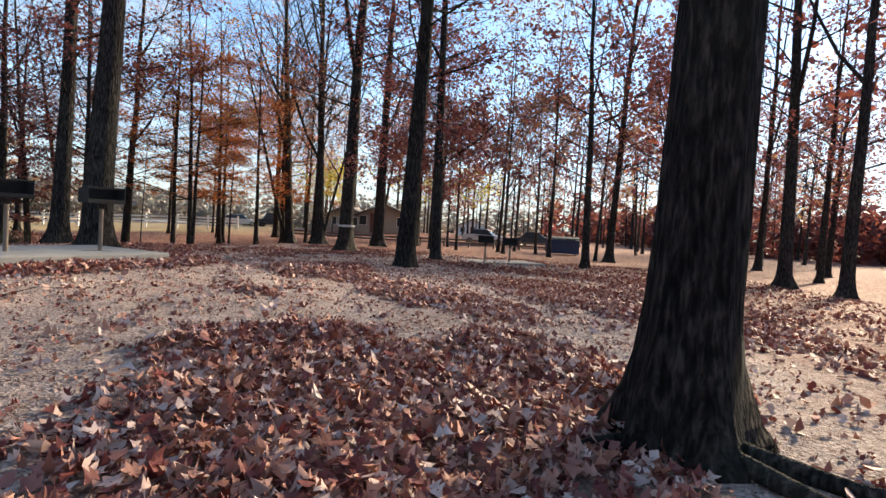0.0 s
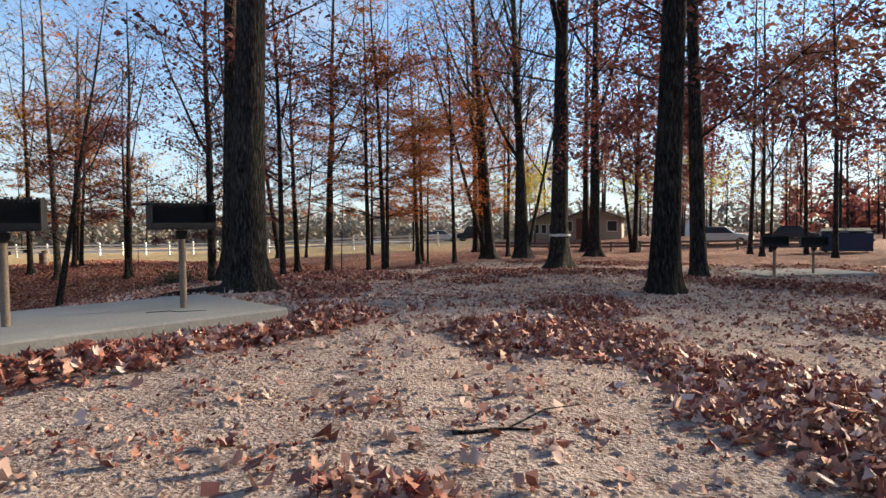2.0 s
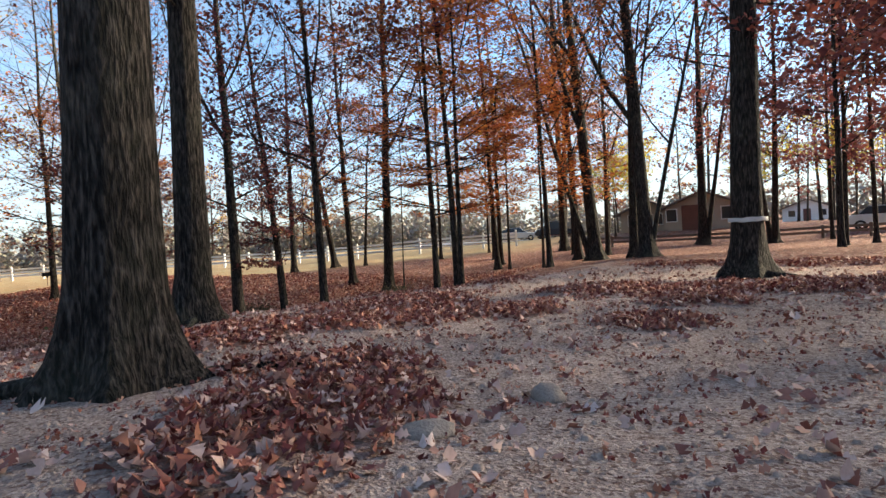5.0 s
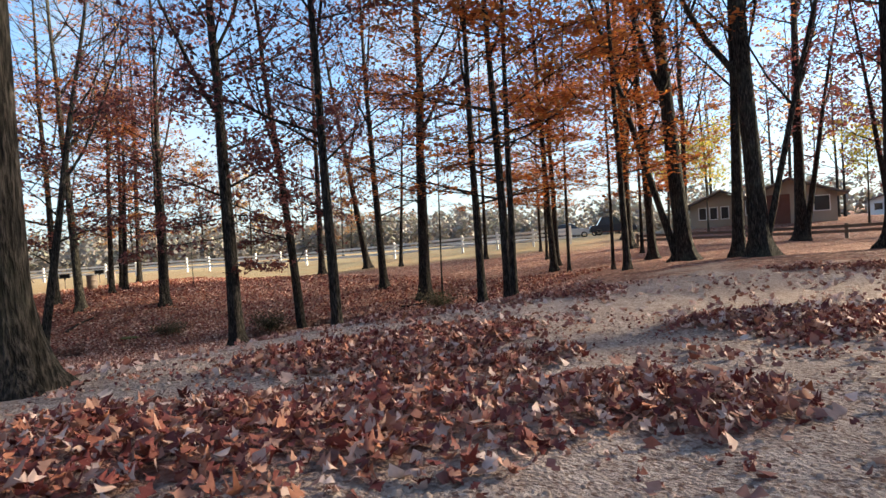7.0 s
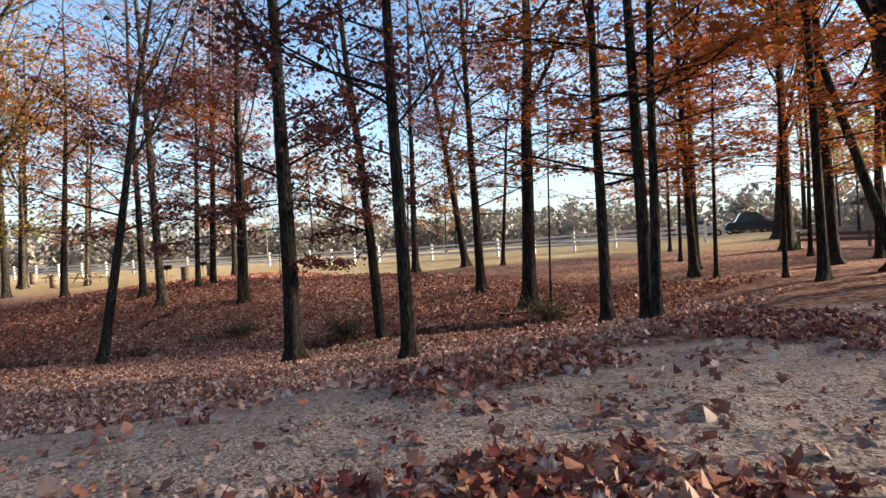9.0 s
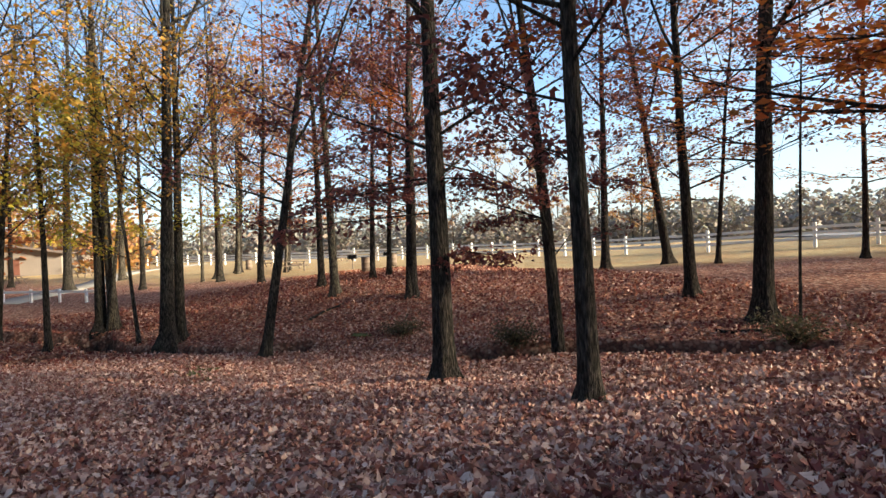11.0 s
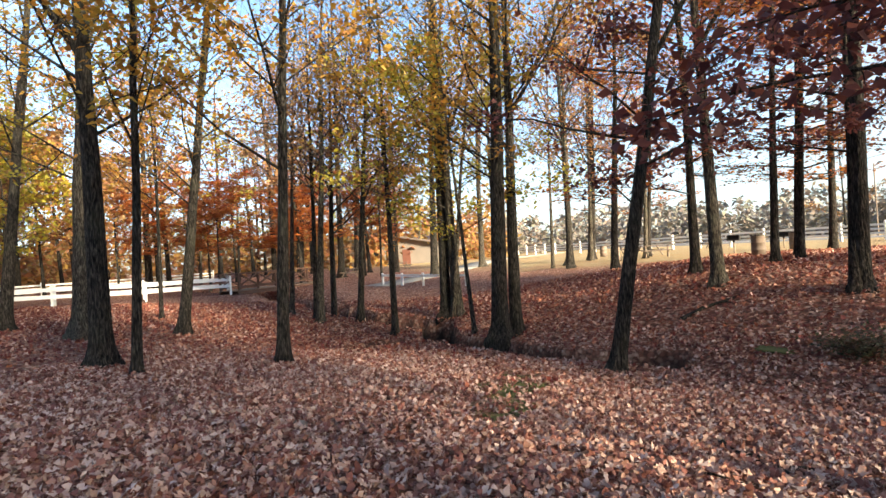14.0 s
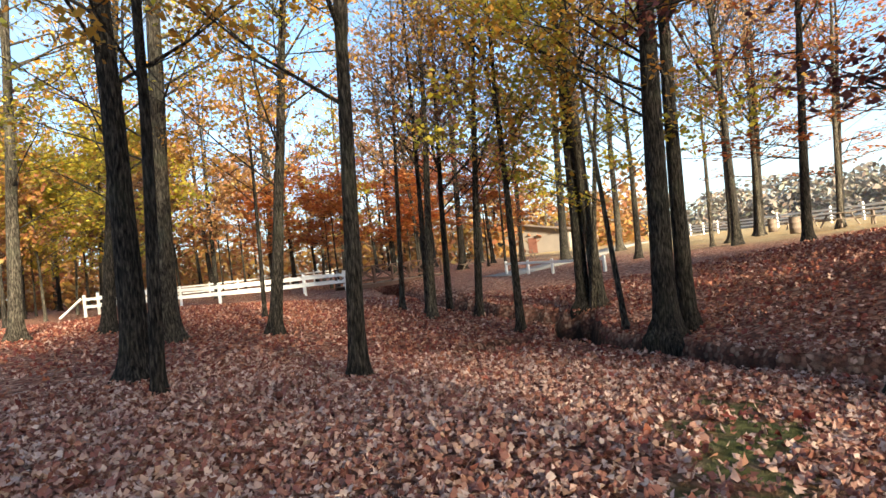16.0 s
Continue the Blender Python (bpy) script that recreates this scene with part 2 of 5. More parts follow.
def smooth(me):
    me.polygons.foreach_set("use_smooth", np.ones(len(me.polygons), bool))
    return me


def part(name, data, material, parent=None, label=""):
    """A mesh or bmesh as one object under a thing or a part."""
    if isinstance(data, bmesh.types.BMesh):
        me = bpy.data.meshes.new(name)
        data.normal_update()
        data.to_mesh(me)
        data.free()
        data = me
    if not data.materials:
        data.materials.append(material)
    ob = new(name, data)
    ob.parent = parent
    return tagged(ob, label)


def thing(name, m, label, category, group=""):
    ob = new(name)
    ob.matrix_world = m
    ob.empty_display_size = 0.2
    return tagged(ob, label, category, group)


def box(bm, x0, y0, z0, x1, y1, z1, bevel=0.0, m=None):
    r = bmesh.ops.create_cube(bm, size=1)["verts"]
    bmesh.ops.scale(bm, vec=(x1 - x0, y1 - y0, z1 - z0), verts=r)
    bmesh.ops.translate(bm, vec=((x0 + x1) / 2, (y0 + y1) / 2, (z0 + z1) / 2), verts=r)
    if bevel:
        e = list({e for v in r for e in v.link_edges})
        r = bmesh.ops.bevel(bm, geom=e, offset=bevel, segments=1, affect="EDGES")["verts"]
    if m is not None:
        bmesh.ops.transform(bm, matrix=m, verts=list(set(r)))
    return bm


def block(x0, y0, z0, x1, y1, z1, bevel=0.008, m=None):
    return box(bmesh.new(), x0, y0, z0, x1, y1, z1, bevel, m)


def tube(points, radii, sides=8):
    """Corners and quads of a tapered tube along points."""
    p, r = np.asarray(points, float), np.asarray(radii, float)
    d = np.gradient(p, axis=0)
    d /= np.linalg.norm(d, axis=1, keepdims=True) + 1e-9
    up = np.where(np.abs(d[:, 2:3]) > 0.9, np.array([[1.0, 0, 0]]), np.array([[0, 0, 1.0]]))
    a = np.cross(d, up)
    a /= np.linalg.norm(a, axis=1, keepdims=True) + 1e-9
    b = np.cross(d, a)
    w = np.linspace(0, 2 * np.pi, sides, endpoint=False)
    v = p[:, None] + r[:, None, None] * (a[:, None] * np.cos(w)[None, :, None] + b[:, None] * np.sin(w)[None, :, None])
    n = len(p)
    i = np.arange(n - 1)[:, None] * sides
    j = np.arange(sides)[None, :]
    k = (j + 1) % sides
    f = np.stack([i + j, i + k, i + sides + k, i + sides + j], -1).reshape(-1, 4)
    return v.reshape(-1, 3), f


def gather(pieces):
    vs, fs, n = [], [], 0
    for v, f in pieces:
        vs.append(v)
        fs.append(f + n)
        n += len(v)
    return np.concatenate(vs), np.concatenate(fs)


def stick(points, radius, sides=8):
    v, f = tube(points, [radius] * len(points) if np.isscalar(radius) else radius, sides)
    return smooth(fast_mesh("stick", v, f))


# ---- the lie of the land ----

KNOTS = []


def knot(x, y, z):
    """One control height of the ground."""
    KNOTS.append((x, y, z))


# the dirt rise along the path
knot(3.8, 1.0, -0.12), knot(1.3, 8.9, -0.12), knot(0.5, 10.1, -0.09), knot(2.7, 12.9, -0.27)
knot(-1.6, 14.2, -0.08), knot(0.3, 18.2, -0.31), knot(-4.8, 16.2, -0.21), knot(-2.5, 19.7, -0.46), knot(-2.9, 17.2, -0.28)
knot(-5.3, 22.0, -0.42), knot(-9.4, 20.9, -0.36), knot(-8.3, 22.6, -0.55), knot(-6.8, 23.1, -0.56), knot(-9.8, 24.9, -0.56)
knot(-7.5, 26.9, -0.57), knot(-6.5, 30.4, -0.62), knot(-0.7, 25.2, -0.40), knot(-2.2, 28.8, -0.66)
knot(1.6, 21.0, -0.48), knot(2.3, 24.6, -0.46), knot(4.7, 26.6, -0.47), knot(6.1, 16.4, -0.52)
knot(8.7, 29.4, -0.68), knot(-9.6, 37.2, -0.92), knot(-6.0, 38.6, -0.74), knot(-5.8, 56.1, -1.15)
# the bank and the leafy hollow
knot(-12.3, 25.5, -1.25), knot(-15.4, 25.3, -1.88), knot(-15.0, 30.2, -2.00), knot(-17.2, 27.3, -2.16)
knot(-21.0, 25.0, -2.35), knot(-19.7, 29.2, -2.50), knot(-22.5, 20.8, -2.28), knot(-24.2, 17.8, -2.24)
knot(-24.4, 23.8, -2.58), knot(-27.0, 20.4, -2.56), knot(-25.9, 25.8, -2.90), knot(-23.9, 29.0, -3.10)
knot(-27.5, 27.3, -3.10), knot(-32.3, 24.4, -3.10), knot(-36.1, 20.1, -3.40), knot(-33.0, 13.3, -2.52)
knot(-37.8, 16.5, -2.96), knot(-19.3, 39.3, -2.30), knot(-13.5, 35.0, -1.75)
# the field behind
knot(-30.3, 33.4, -1.88), knot(-34.5, 31.5, -1.62), knot(-44.0, 29.3, -1.78), knot(-35.3, 43.7, -1.60)
knot(-26.9, 46.9, -1.30), knot(-22.6, 41.0, -1.80), knot(-60.0, 60.0, -1.60), knot(-90.0, 20.0, -1.60)
# the ends of the wood
knot(-14.0, 14.0, -1.55), knot(-9.0, 8.0, -0.75), knot(-20.0, 8.0, -2.00), knot(-40.0, -6.0, -1.90)
knot(-60.0, -20.0, -1.80), knot(-20.0, 100.0, -1.40), knot(30.0, 80.0, -1.0), knot(-1.0, 70.0, -0.3), knot(-9.0, 66.0, -0.4), knot(35.0, 30.0, -0.70)
knot(60.0, -10.0, -0.60), knot(5.0, -30.0, -0.20), knot(-40.0, -60.0, -1.80)
_k = np.array(KNOTS)


def _bend(r):
    return r * r * np.log(r + 1e-9)


_n = len(_k)
_a = np.zeros((_n + 3, _n + 3))
_a[:_n, :_n] = _bend(np.hypot(_k[:, None, 0] - _k[None, :, 0], _k[:, None, 1] - _k[None, :, 1])) + np.eye(_n) * 3.0
_a[:_n, _n:] = np.c_[np.ones(_n), _k[:, :2]]
_a[_n:, :_n] = _a[:_n, _n:].T
SURFACE = np.linalg.solve(_a, np.r_[_k[:, 2], 0, 0, 0])


def trench(x, y, ax, ay, bx, by, width, depth):
    """The cut of a stretch of the creek between two points."""
    ux, uy = bx - ax, by - ay
    s = np.clip(((x - ax) * ux + (y - ay) * uy) / (ux * ux + uy * uy), 0, 1)
    d = np.hypot(x - ax - s * ux, y - ay - s * uy)
    return -1.35 * depth * np.clip((1.05 - d / width) / 0.42, 0, 1) ** 0.8


def height(x, y):
    """The height of the ground."""
    x, y = np.asarray(x, float), np.asarray(y, float)
    r = np.hypot(x + 15, y - 22)
    k = np.minimum(1, 75 / np.maximum(r, 1e-6))
    px, py = -15 + (x + 15) * k, 22 + (y - 22) * k
    z = SURFACE[_n] + SURFACE[_n + 1] * px + SURFACE[_n + 2] * py
    for i in range(_n):
        z = z + SURFACE[i] * _bend(np.hypot(px - _k[i, 0], py - _k[i, 1]))
    return z


def lumps(x, y, size, seed):
    """Smooth random waves, about -1 to 1, as a function of the place."""
    g = np.random.RandomState(seed)
    z = np.zeros(np.broadcast(x, y).shape)
    for i in range(7):
        a, p, k = g.uniform(0, 6.283), g.uniform(0, 6.283), (0.6 + 0.25 * i) * 6.283 / size
        z = z + np.sin(k * (x * np.cos(a) + y * np.sin(a)) + p)
    return z / 3.0


def creek(x, y):
    """The cut of the creek that winds through the hollow to the footbridge."""
    z = trench(x, y, -16.6, 36.4, -18.3, 36.0, 0.72, 0.60)
    z = np.minimum(z, trench(x, y, -18.3, 36.0, -20.9, 34.4, 0.80, 0.88))
    z = np.minimum(z, trench(x, y, -20.9, 34.4, -22.3, 32.3, 0.80, 0.79))
    z = np.minimum(z, trench(x, y, -22.3, 32.3, -28.2, 28.4, 0.55, 0.05))
    z = np.minimum(z, trench(x, y, -28.2, 28.4, -29.4, 25.9, 0.56, 0.79))
    z = np.minimum(z, trench(x, y, -29.4, 25.9, -34.0, 22.3, 0.56, 0.61))
    z = np.minimum(z, trench(x, y, -34.0, 22.3, -37.6, 21.5, 0.64, 0.70))
    z = np.minimum(z, trench(x, y, -37.6, 21.5, -40.4, 16.9, 0.72, 0.79))
    z = np.minimum(z, trench(x, y, -40.4, 16.9, -47.5, 10.5, 0.97, 1.22))
    z = np.minimum(z, np.minimum(trench(x, y, -47.5, 10.5, -52.4, 7.0, 1.21, 1.40), trench(x, y, -52.4, 7.0, -57.0, -4.0, 1.3, 1.40)))
    return np.minimum(z, trench(x, y, -34.4, 20.6, -32.2, 20.0, 0.62, 0.60))


def land(x, y):
    """The ground as built: height, creek and small unevenness."""
    x, y = np.asarray(x, float), np.asarray(y, float)
    near = np.clip(1.6 - np.hypot(x + 12, y - 22) / 40, 0, 1)
    return height(x, y) + creek(x, y) + near * (0.018 * lumps(x, y, 1.7, 3) + 0.035 * lumps(x, y, 5.5, 4) * np.clip((-x - 12) / 6, 0.25, 1))


def in_field(x, y):
    """1 on the mown field, 0 in the wood."""
    f = (x + 36) * -0.62 + (y - 33) * 0.78 + 1.6 * lumps(x, y, 9.0, 8)
    return np.clip((f - 3.5) / 5.0, 0, 1) * np.clip((-x - 12) / 10, 0, 1)


# heaps of blown leaves on the dirt: middle, half length, half width, turn
HEAPS = []


def heap(x, y, a, b, turn):
    HEAPS.append((x, y, a, b, radians(turn)))


# along the first bend of the path
heap(3.3, 6.5, 2.0, 1.25, 105), heap(2.3, 8.0, 1.0, 0.6, 50), heap(4.5, 8.2, 1.3, 0.6, 110)
heap(6.8, 13.6, 3.0, 1.2, 125), heap(8.2, 16.0, 3.2, 1.0, 140), heap(11.0, 17.5, 4.0, 1.6, 140), heap(3.3, 12.5, 1.8, 1.0, 126)
heap(0.9, 14.3, 1.1, 0.9, 60), heap(0.7, 17.2, 1.3, 0.7, 100), heap(5.2, 18.1, 1.5, 1.2, 40), heap(1.05, 10.55, 0.26, 0.2, 30)
# round the slab and the oaks behind it
heap(-2.0, 11.5, 1.9, 0.5, 69), heap(-1.7, 14.3, 1.0, 0.45, 130), heap(-1.5, 12.9, 0.9, 0.4, 69), heap(-4.2, 17.8, 1.5, 0.7, 115)
heap(-1.5, 25.5, 2.6, 1.0, 10), heap(-4.3, 25.5, 1.1, 0.8, 10), heap(-2.9, 21.9, 0.6, 0.5, 20), heap(-2.7, 23.9, 0.7, 0.7, 0)
# on the crest of the rise
heap(-6.6, 21.0, 1.6, 0.85, 45), heap(-5.1, 22.35, 0.9, 0.55, 20), heap(-6.5, 22.7, 1.1, 0.35, 60), heap(-7.2, 19.4, 0.9, 0.7, 60)
heap(-5.1, 18.6, 0.75, 0.36, 40), heap(-7.7, 23.45, 1.6, 0.7, 65)
# farther off under the trees
heap(-11.2, 28.2, 3.2, 1.2, 125), heap(-9.2, 30.5, 2.6, 0.9, 130), heap(4.5, 23.0, 3.0, 0.8, 160), heap(-2.0, 33.0, 4.0, 1.2, 170), heap(9.5, 21.5, 3.5, 1.0, 150)


def heaped(x, y):
    """How deep the blown leaves lie on the dirt, 0 to 1."""
    h = np.zeros(np.broadcast(x, y).shape)
    for cx, cy, a, b, w in HEAPS:
        u = ((x - cx) * math.cos(w) + (y - cy) * math.sin(w)) / a
        v = (-(x - cx) * math.sin(w) + (y - cy) * math.cos(w)) / b
        h = np.maximum(h, np.clip(1.35 - u * u - v * v + 0.35 * lumps(x, y, 1.1, 11), 0, 1))
    return h


def leafy(x, y):
    """How much of the ground the fallen leaves cover, 0 to 1: bare on the trodden rise, full in the hollow."""
    tongue = 2.4 * np.exp(-((y - 23.6) / 1.3) ** 2)
    low = np.clip((-x - 10.2 - tongue + 0.35 * (y - 24) * (y > 24) + 0.8 * lumps(x, y, 3.0, 5)) / 1.5, 0, 1)
    west = np.clip((-x - 8 - 0.2 * (20 - y)) / 2.0, 0, 1) * (y < 20)
    beyond = np.clip((y - 31 + 0.3 * x + 2 * lumps(x, y, 6.0, 6)) / 3, 0, 1)
    east = np.clip((x - 6.4 + 1.2 * lumps(x, y, 5.0, 7)) / 3, 0, 1) * 0.9
    return np.maximum.reduce([low, west, beyond, east, heaped(x, y)])


def mossy(x, y):
    """Where moss shows through the leaves beside the creek, 0 to 1."""
    m = np.clip(1.3 - np.hypot((x + 25.3) / 1.7, (y - 25.3) / 0.8), 0, 1)
    m = np.maximum(m, np.clip(1.2 - np.hypot((x + 23.5) / 1.3, (y - 25.1) / 0.55), 0, 1))
    return np.clip(1.8 * m * np.clip(0.65 + 0.9 * lumps(x, y, 1.0, 19), 0, 1), 0, 1)


def spread(lo, mid_lo, mid_hi, hi, step):
    a = np.arange(mid_lo, mid_hi + step, step)
    g = [step * 1.12 ** i for i in range(1, 70)]
    up = mid_hi + np.cumsum(g)
    down = mid_lo - np.cumsum(g)
    return np.concatenate([down[down > lo][::-1], a, up[up < hi]])


gx, gy = spread(-2500, -36, 9, 2500, 0.17), spread(-2500, 3, 38, 2500, 0.17)
XX, YY = np.meshgrid(gx, gy, indexing="ij")
ZZ = land(XX, YY) + 0.02 * heaped(XX, YY)
verts = np.stack([XX, YY, ZZ], -1).reshape(-1, 3)
nx, ny = len(gx), len(gy)
idx = np.arange(nx * ny).reshape(nx, ny)
quads = np.stack([idx[:-1, :-1], idx[1:, :-1], idx[1:, 1:], idx[:-1, 1:]], -1).reshape(-1, 4)
me = smooth(fast_mesh("ground", verts, quads))
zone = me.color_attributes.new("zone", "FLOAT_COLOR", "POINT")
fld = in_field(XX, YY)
# third channel grows with the creek's depth, for its mud and painted shade
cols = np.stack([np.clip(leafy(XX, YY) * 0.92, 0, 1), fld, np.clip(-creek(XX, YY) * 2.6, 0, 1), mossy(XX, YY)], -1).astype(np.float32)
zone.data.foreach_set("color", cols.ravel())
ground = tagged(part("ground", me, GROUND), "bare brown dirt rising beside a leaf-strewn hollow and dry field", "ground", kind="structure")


def floor_at(x, y):
    return float(land(x, y))


# ---- trees ----
CROWN_SPAN = {"m": (3.2, 0.60), "o": (2.7, 0.72), "y": (4.2, 0.52), "g": (3.0, 0.7), "b": (4.6, 0.42), "d": (2.5, 1.0), "n": (5.0, 0.30)}
LABELS = {
    "m": "tall oak with dark bark and maroon leaves", "o": "slim tree with rust-orange leaves in flat layers",
    "y": "straight grey trunk under golden autumn leaves", "g": "tall tree with yellow-green leaves",
    "d": "woodland tree with dull gold leaves",
    "b": "slender tree with sparse tan leaves", "n": "nearly bare tree with thin upright limbs",
}


def leaf_quads(g, centres, size, flat):
    """One folded leaf at each place, turned at random."""
    n = len(centres)
    w = g.uniform(0, 6.283, n)
    a = np.stack([np.cos(w), np.sin(w), g.normal(-0.25, 0.45, n) * (1 - flat)], -1)
    a /= np.linalg.norm(a, axis=1, keepdims=True)
    s = g.normal(0, 0.75 * (1 - flat) + 0.2, n)
    b = np.stack([-np.sin(w) * np.cos(s), np.cos(w) * np.cos(s), np.sin(s)], -1)
    k = (size * g.uniform(0.6, 1.35, n))[:, None]
    mid = centres + a * k * 0.45
    drop = np.array([0, 0, 0.12]) * k
    v = np.stack([centres, mid + b * k * 0.36 + drop, centres + a * k, mid - b * k * 0.36 + drop], 1).reshape(-1, 3)
    return v, np.arange(4 * n).reshape(n, 4)


def skeleton_of(g, d, lx, ly, style, tall, limbs):
    """The trunk line, the limb tubes and the places of the leaves of one tree, about its foot."""
    low, density = CROWN_SPAN[style]
    low += max(0.0, d - 0.4) * 9
    k = 14
    h = np.linspace(0, tall, k)
    bend = np.cumsum(g.normal(0, 0.035, (k, 2)), 0) * np.linspace(0, 1, k)[:, None] ** 0.8 * tall / 14
    line = np.stack([lx * h + bend[:, 0], ly * h + bend[:, 1], h], -1)
    radius = d / 2 * (1 - 0.86 * (h / tall) ** 0.9)
    tubes, leaves = [], []
    # big ascending limbs that fork from the trunk
    stems = [(line, h, radius, low, tall * 0.93, limbs)]
    for i in range(0 if d < 0.2 else 2 + (d > 0.3)):
        f = min(0.7, ((3.8 if style == "n" else 6.0) + 4 * max(0, d - 0.3) + (i + g.uniform(0, 0.8)) * tall * 0.13) / tall)
        p0 = np.array([np.interp(f * tall, h, line[:, c]) for c in range(3)])
        r0 = np.interp(f * tall, h, radius) * g.uniform(0.42, 0.62)
        w, ln = g.uniform(0, 6.283), (tall * (1 - f)) * g.uniform(0.55, 0.8)
        s = np.linspace(0, 1, 8)
        away = ln * g.uniform(0.28, 0.5) * s ** 0.75
        sway = np.cumsum(g.normal(0, 0.03, (8, 2)), 0) * ln * 0.5 * s[:, None]
        limb = p0 + np.stack([math.cos(w) * away + sway[:, 0], math.sin(w) * away + sway[:, 1], ln * s], -1)
        tubes.append(tube(limb, r0 * (1 - 0.85 * s), 7))
        stems.append((limb, limb[:, 2], r0 * (1 - 0.85 * s), limb[1, 2], limb[-1, 2], 5 if limbs > 14 else 2))
    for axis, hs, rs, lo, hi, many in stems:
        for i in range(many):
            z = lo + (hi - lo) * (i + g.uniform(0, 0.9)) / many
            f = z / tall
            p0 = np.array([np.interp(z, hs, axis[:, c]) for c in range(3)])
            r0 = min(max(0.010, np.interp(z, hs, rs) * g.uniform(0.22, 0.45)), 0.022 + 0.06 * f)
            w = g.uniform(0, 6.283)
            rise = {"m": 0.4, "o": 0.14, "y": 0.8, "g": 0.5, "b": 0.9, "d": 0.4, "n": 1.3}[style] + 0.9 * f * f
            reach = g.uniform(1.6, 3.8) * (1.25 - 0.6 * f) * (0.75 + min(d, 0.6))
            s = np.linspace(0, 1, 6)[:, None]
            wob = np.cumsum(g.normal(0, 0.10, (6, 3)), 0) * reach * 0.35 * s
            out = np.array([math.cos(w), math.sin(w), 0])
            limb = p0 + out * reach * s + np.array([0, 0, 1.0]) * rise * reach * (0.75 * s + 0.25 * s * s) + wob
            tubes.append(tube(limb[[0, 2, 3, 5]], r0 * (1 - 0.8 * s[[0, 2, 3, 5], 0]), 4))
            for j in range(5):
                q = limb[1 + j]
                w2 = w + g.choice([-1, 1]) * g.uniform(0.4, 1.2)
                ln = reach * g.uniform(0.3, 0.62)
                u = np.linspace(0, 1, 4)[:, None]
                tip = np.array([math.cos(w2), math.sin(w2), g.uniform(-0.15, 0.35) + 0.4 * rise])
                twig = q + tip * ln * u + np.cumsum(g.normal(0, 0.05, (4, 3)), 0) * ln * u
                tubes.append(tube(twig[[0, 2, 3]], r0 * 0.34 * (1 - 0.75 * u[[0, 2, 3], 0]) + 0.004, 3))
                leaves += [twig[1], twig[2], twig[3], (twig[2] + twig[3]) / 2]
                for k in range(2 if limbs > 14 and z < 11 else 0):
                    side = twig[1 + k] + (tip * 0.5 + g.normal(0, 0.5, 3)) * ln * g.uniform(0.3, 0.6)
                    tubes.append(tube([twig[1 + k], side], [0.005, 0.003], 3))
            leaves += [limb[3], limb[4], limb[5]]
    return line, radius, tubes, np.array(leaves), density


def flare(line, radius, d, tall, g, sides, lobes, foot=1.0):
    """The trunk with its root flare and an uneven round."""
    hs = np.concatenate([[-0.35, -0.08, 0.04, 0.13, 0.26, 0.45, 0.75, 1.2], np.linspace(1.9, tall, 14)])
    p = np.stack([np.interp(hs, line[:, 2], line[:, c]) for c in range(2)] + [hs], -1)
    r = np.interp(hs, line[:, 2], radius)
    v, f = tube(p, r, sides)
    v = v.reshape(len(hs), sides, 3)
    w = np.linspace(0, 2 * np.pi, sides, endpoint=False)
    ph = g.uniform(0, 6.283)
    lobe = 0.5 + 0.5 * np.cos(lobes * w + ph + 0.8 * np.sin(2 * w + ph))
    grow_out = np.exp(-np.maximum(hs, 0) / (0.30 * (d / 0.5) ** 0.5))[:, None] * (0.35 + 0.95 * lobe ** 1.6)[None] * min(1.15, 0.35 + d * 1.3) * foot
    fine = 1 + 0.035 * np.sin(9 * w + ph)[None] * np.ones(len(hs))[:, None] + g.normal(0, 0.018, (len(hs), sides))
    c = p[:, None, :2]
    v[:, :, :2] = c + (v[:, :, :2] - c) * (fine * (1 + grow_out))[..., None]
    return v.reshape(-1, 3), f


COUNT = [0]


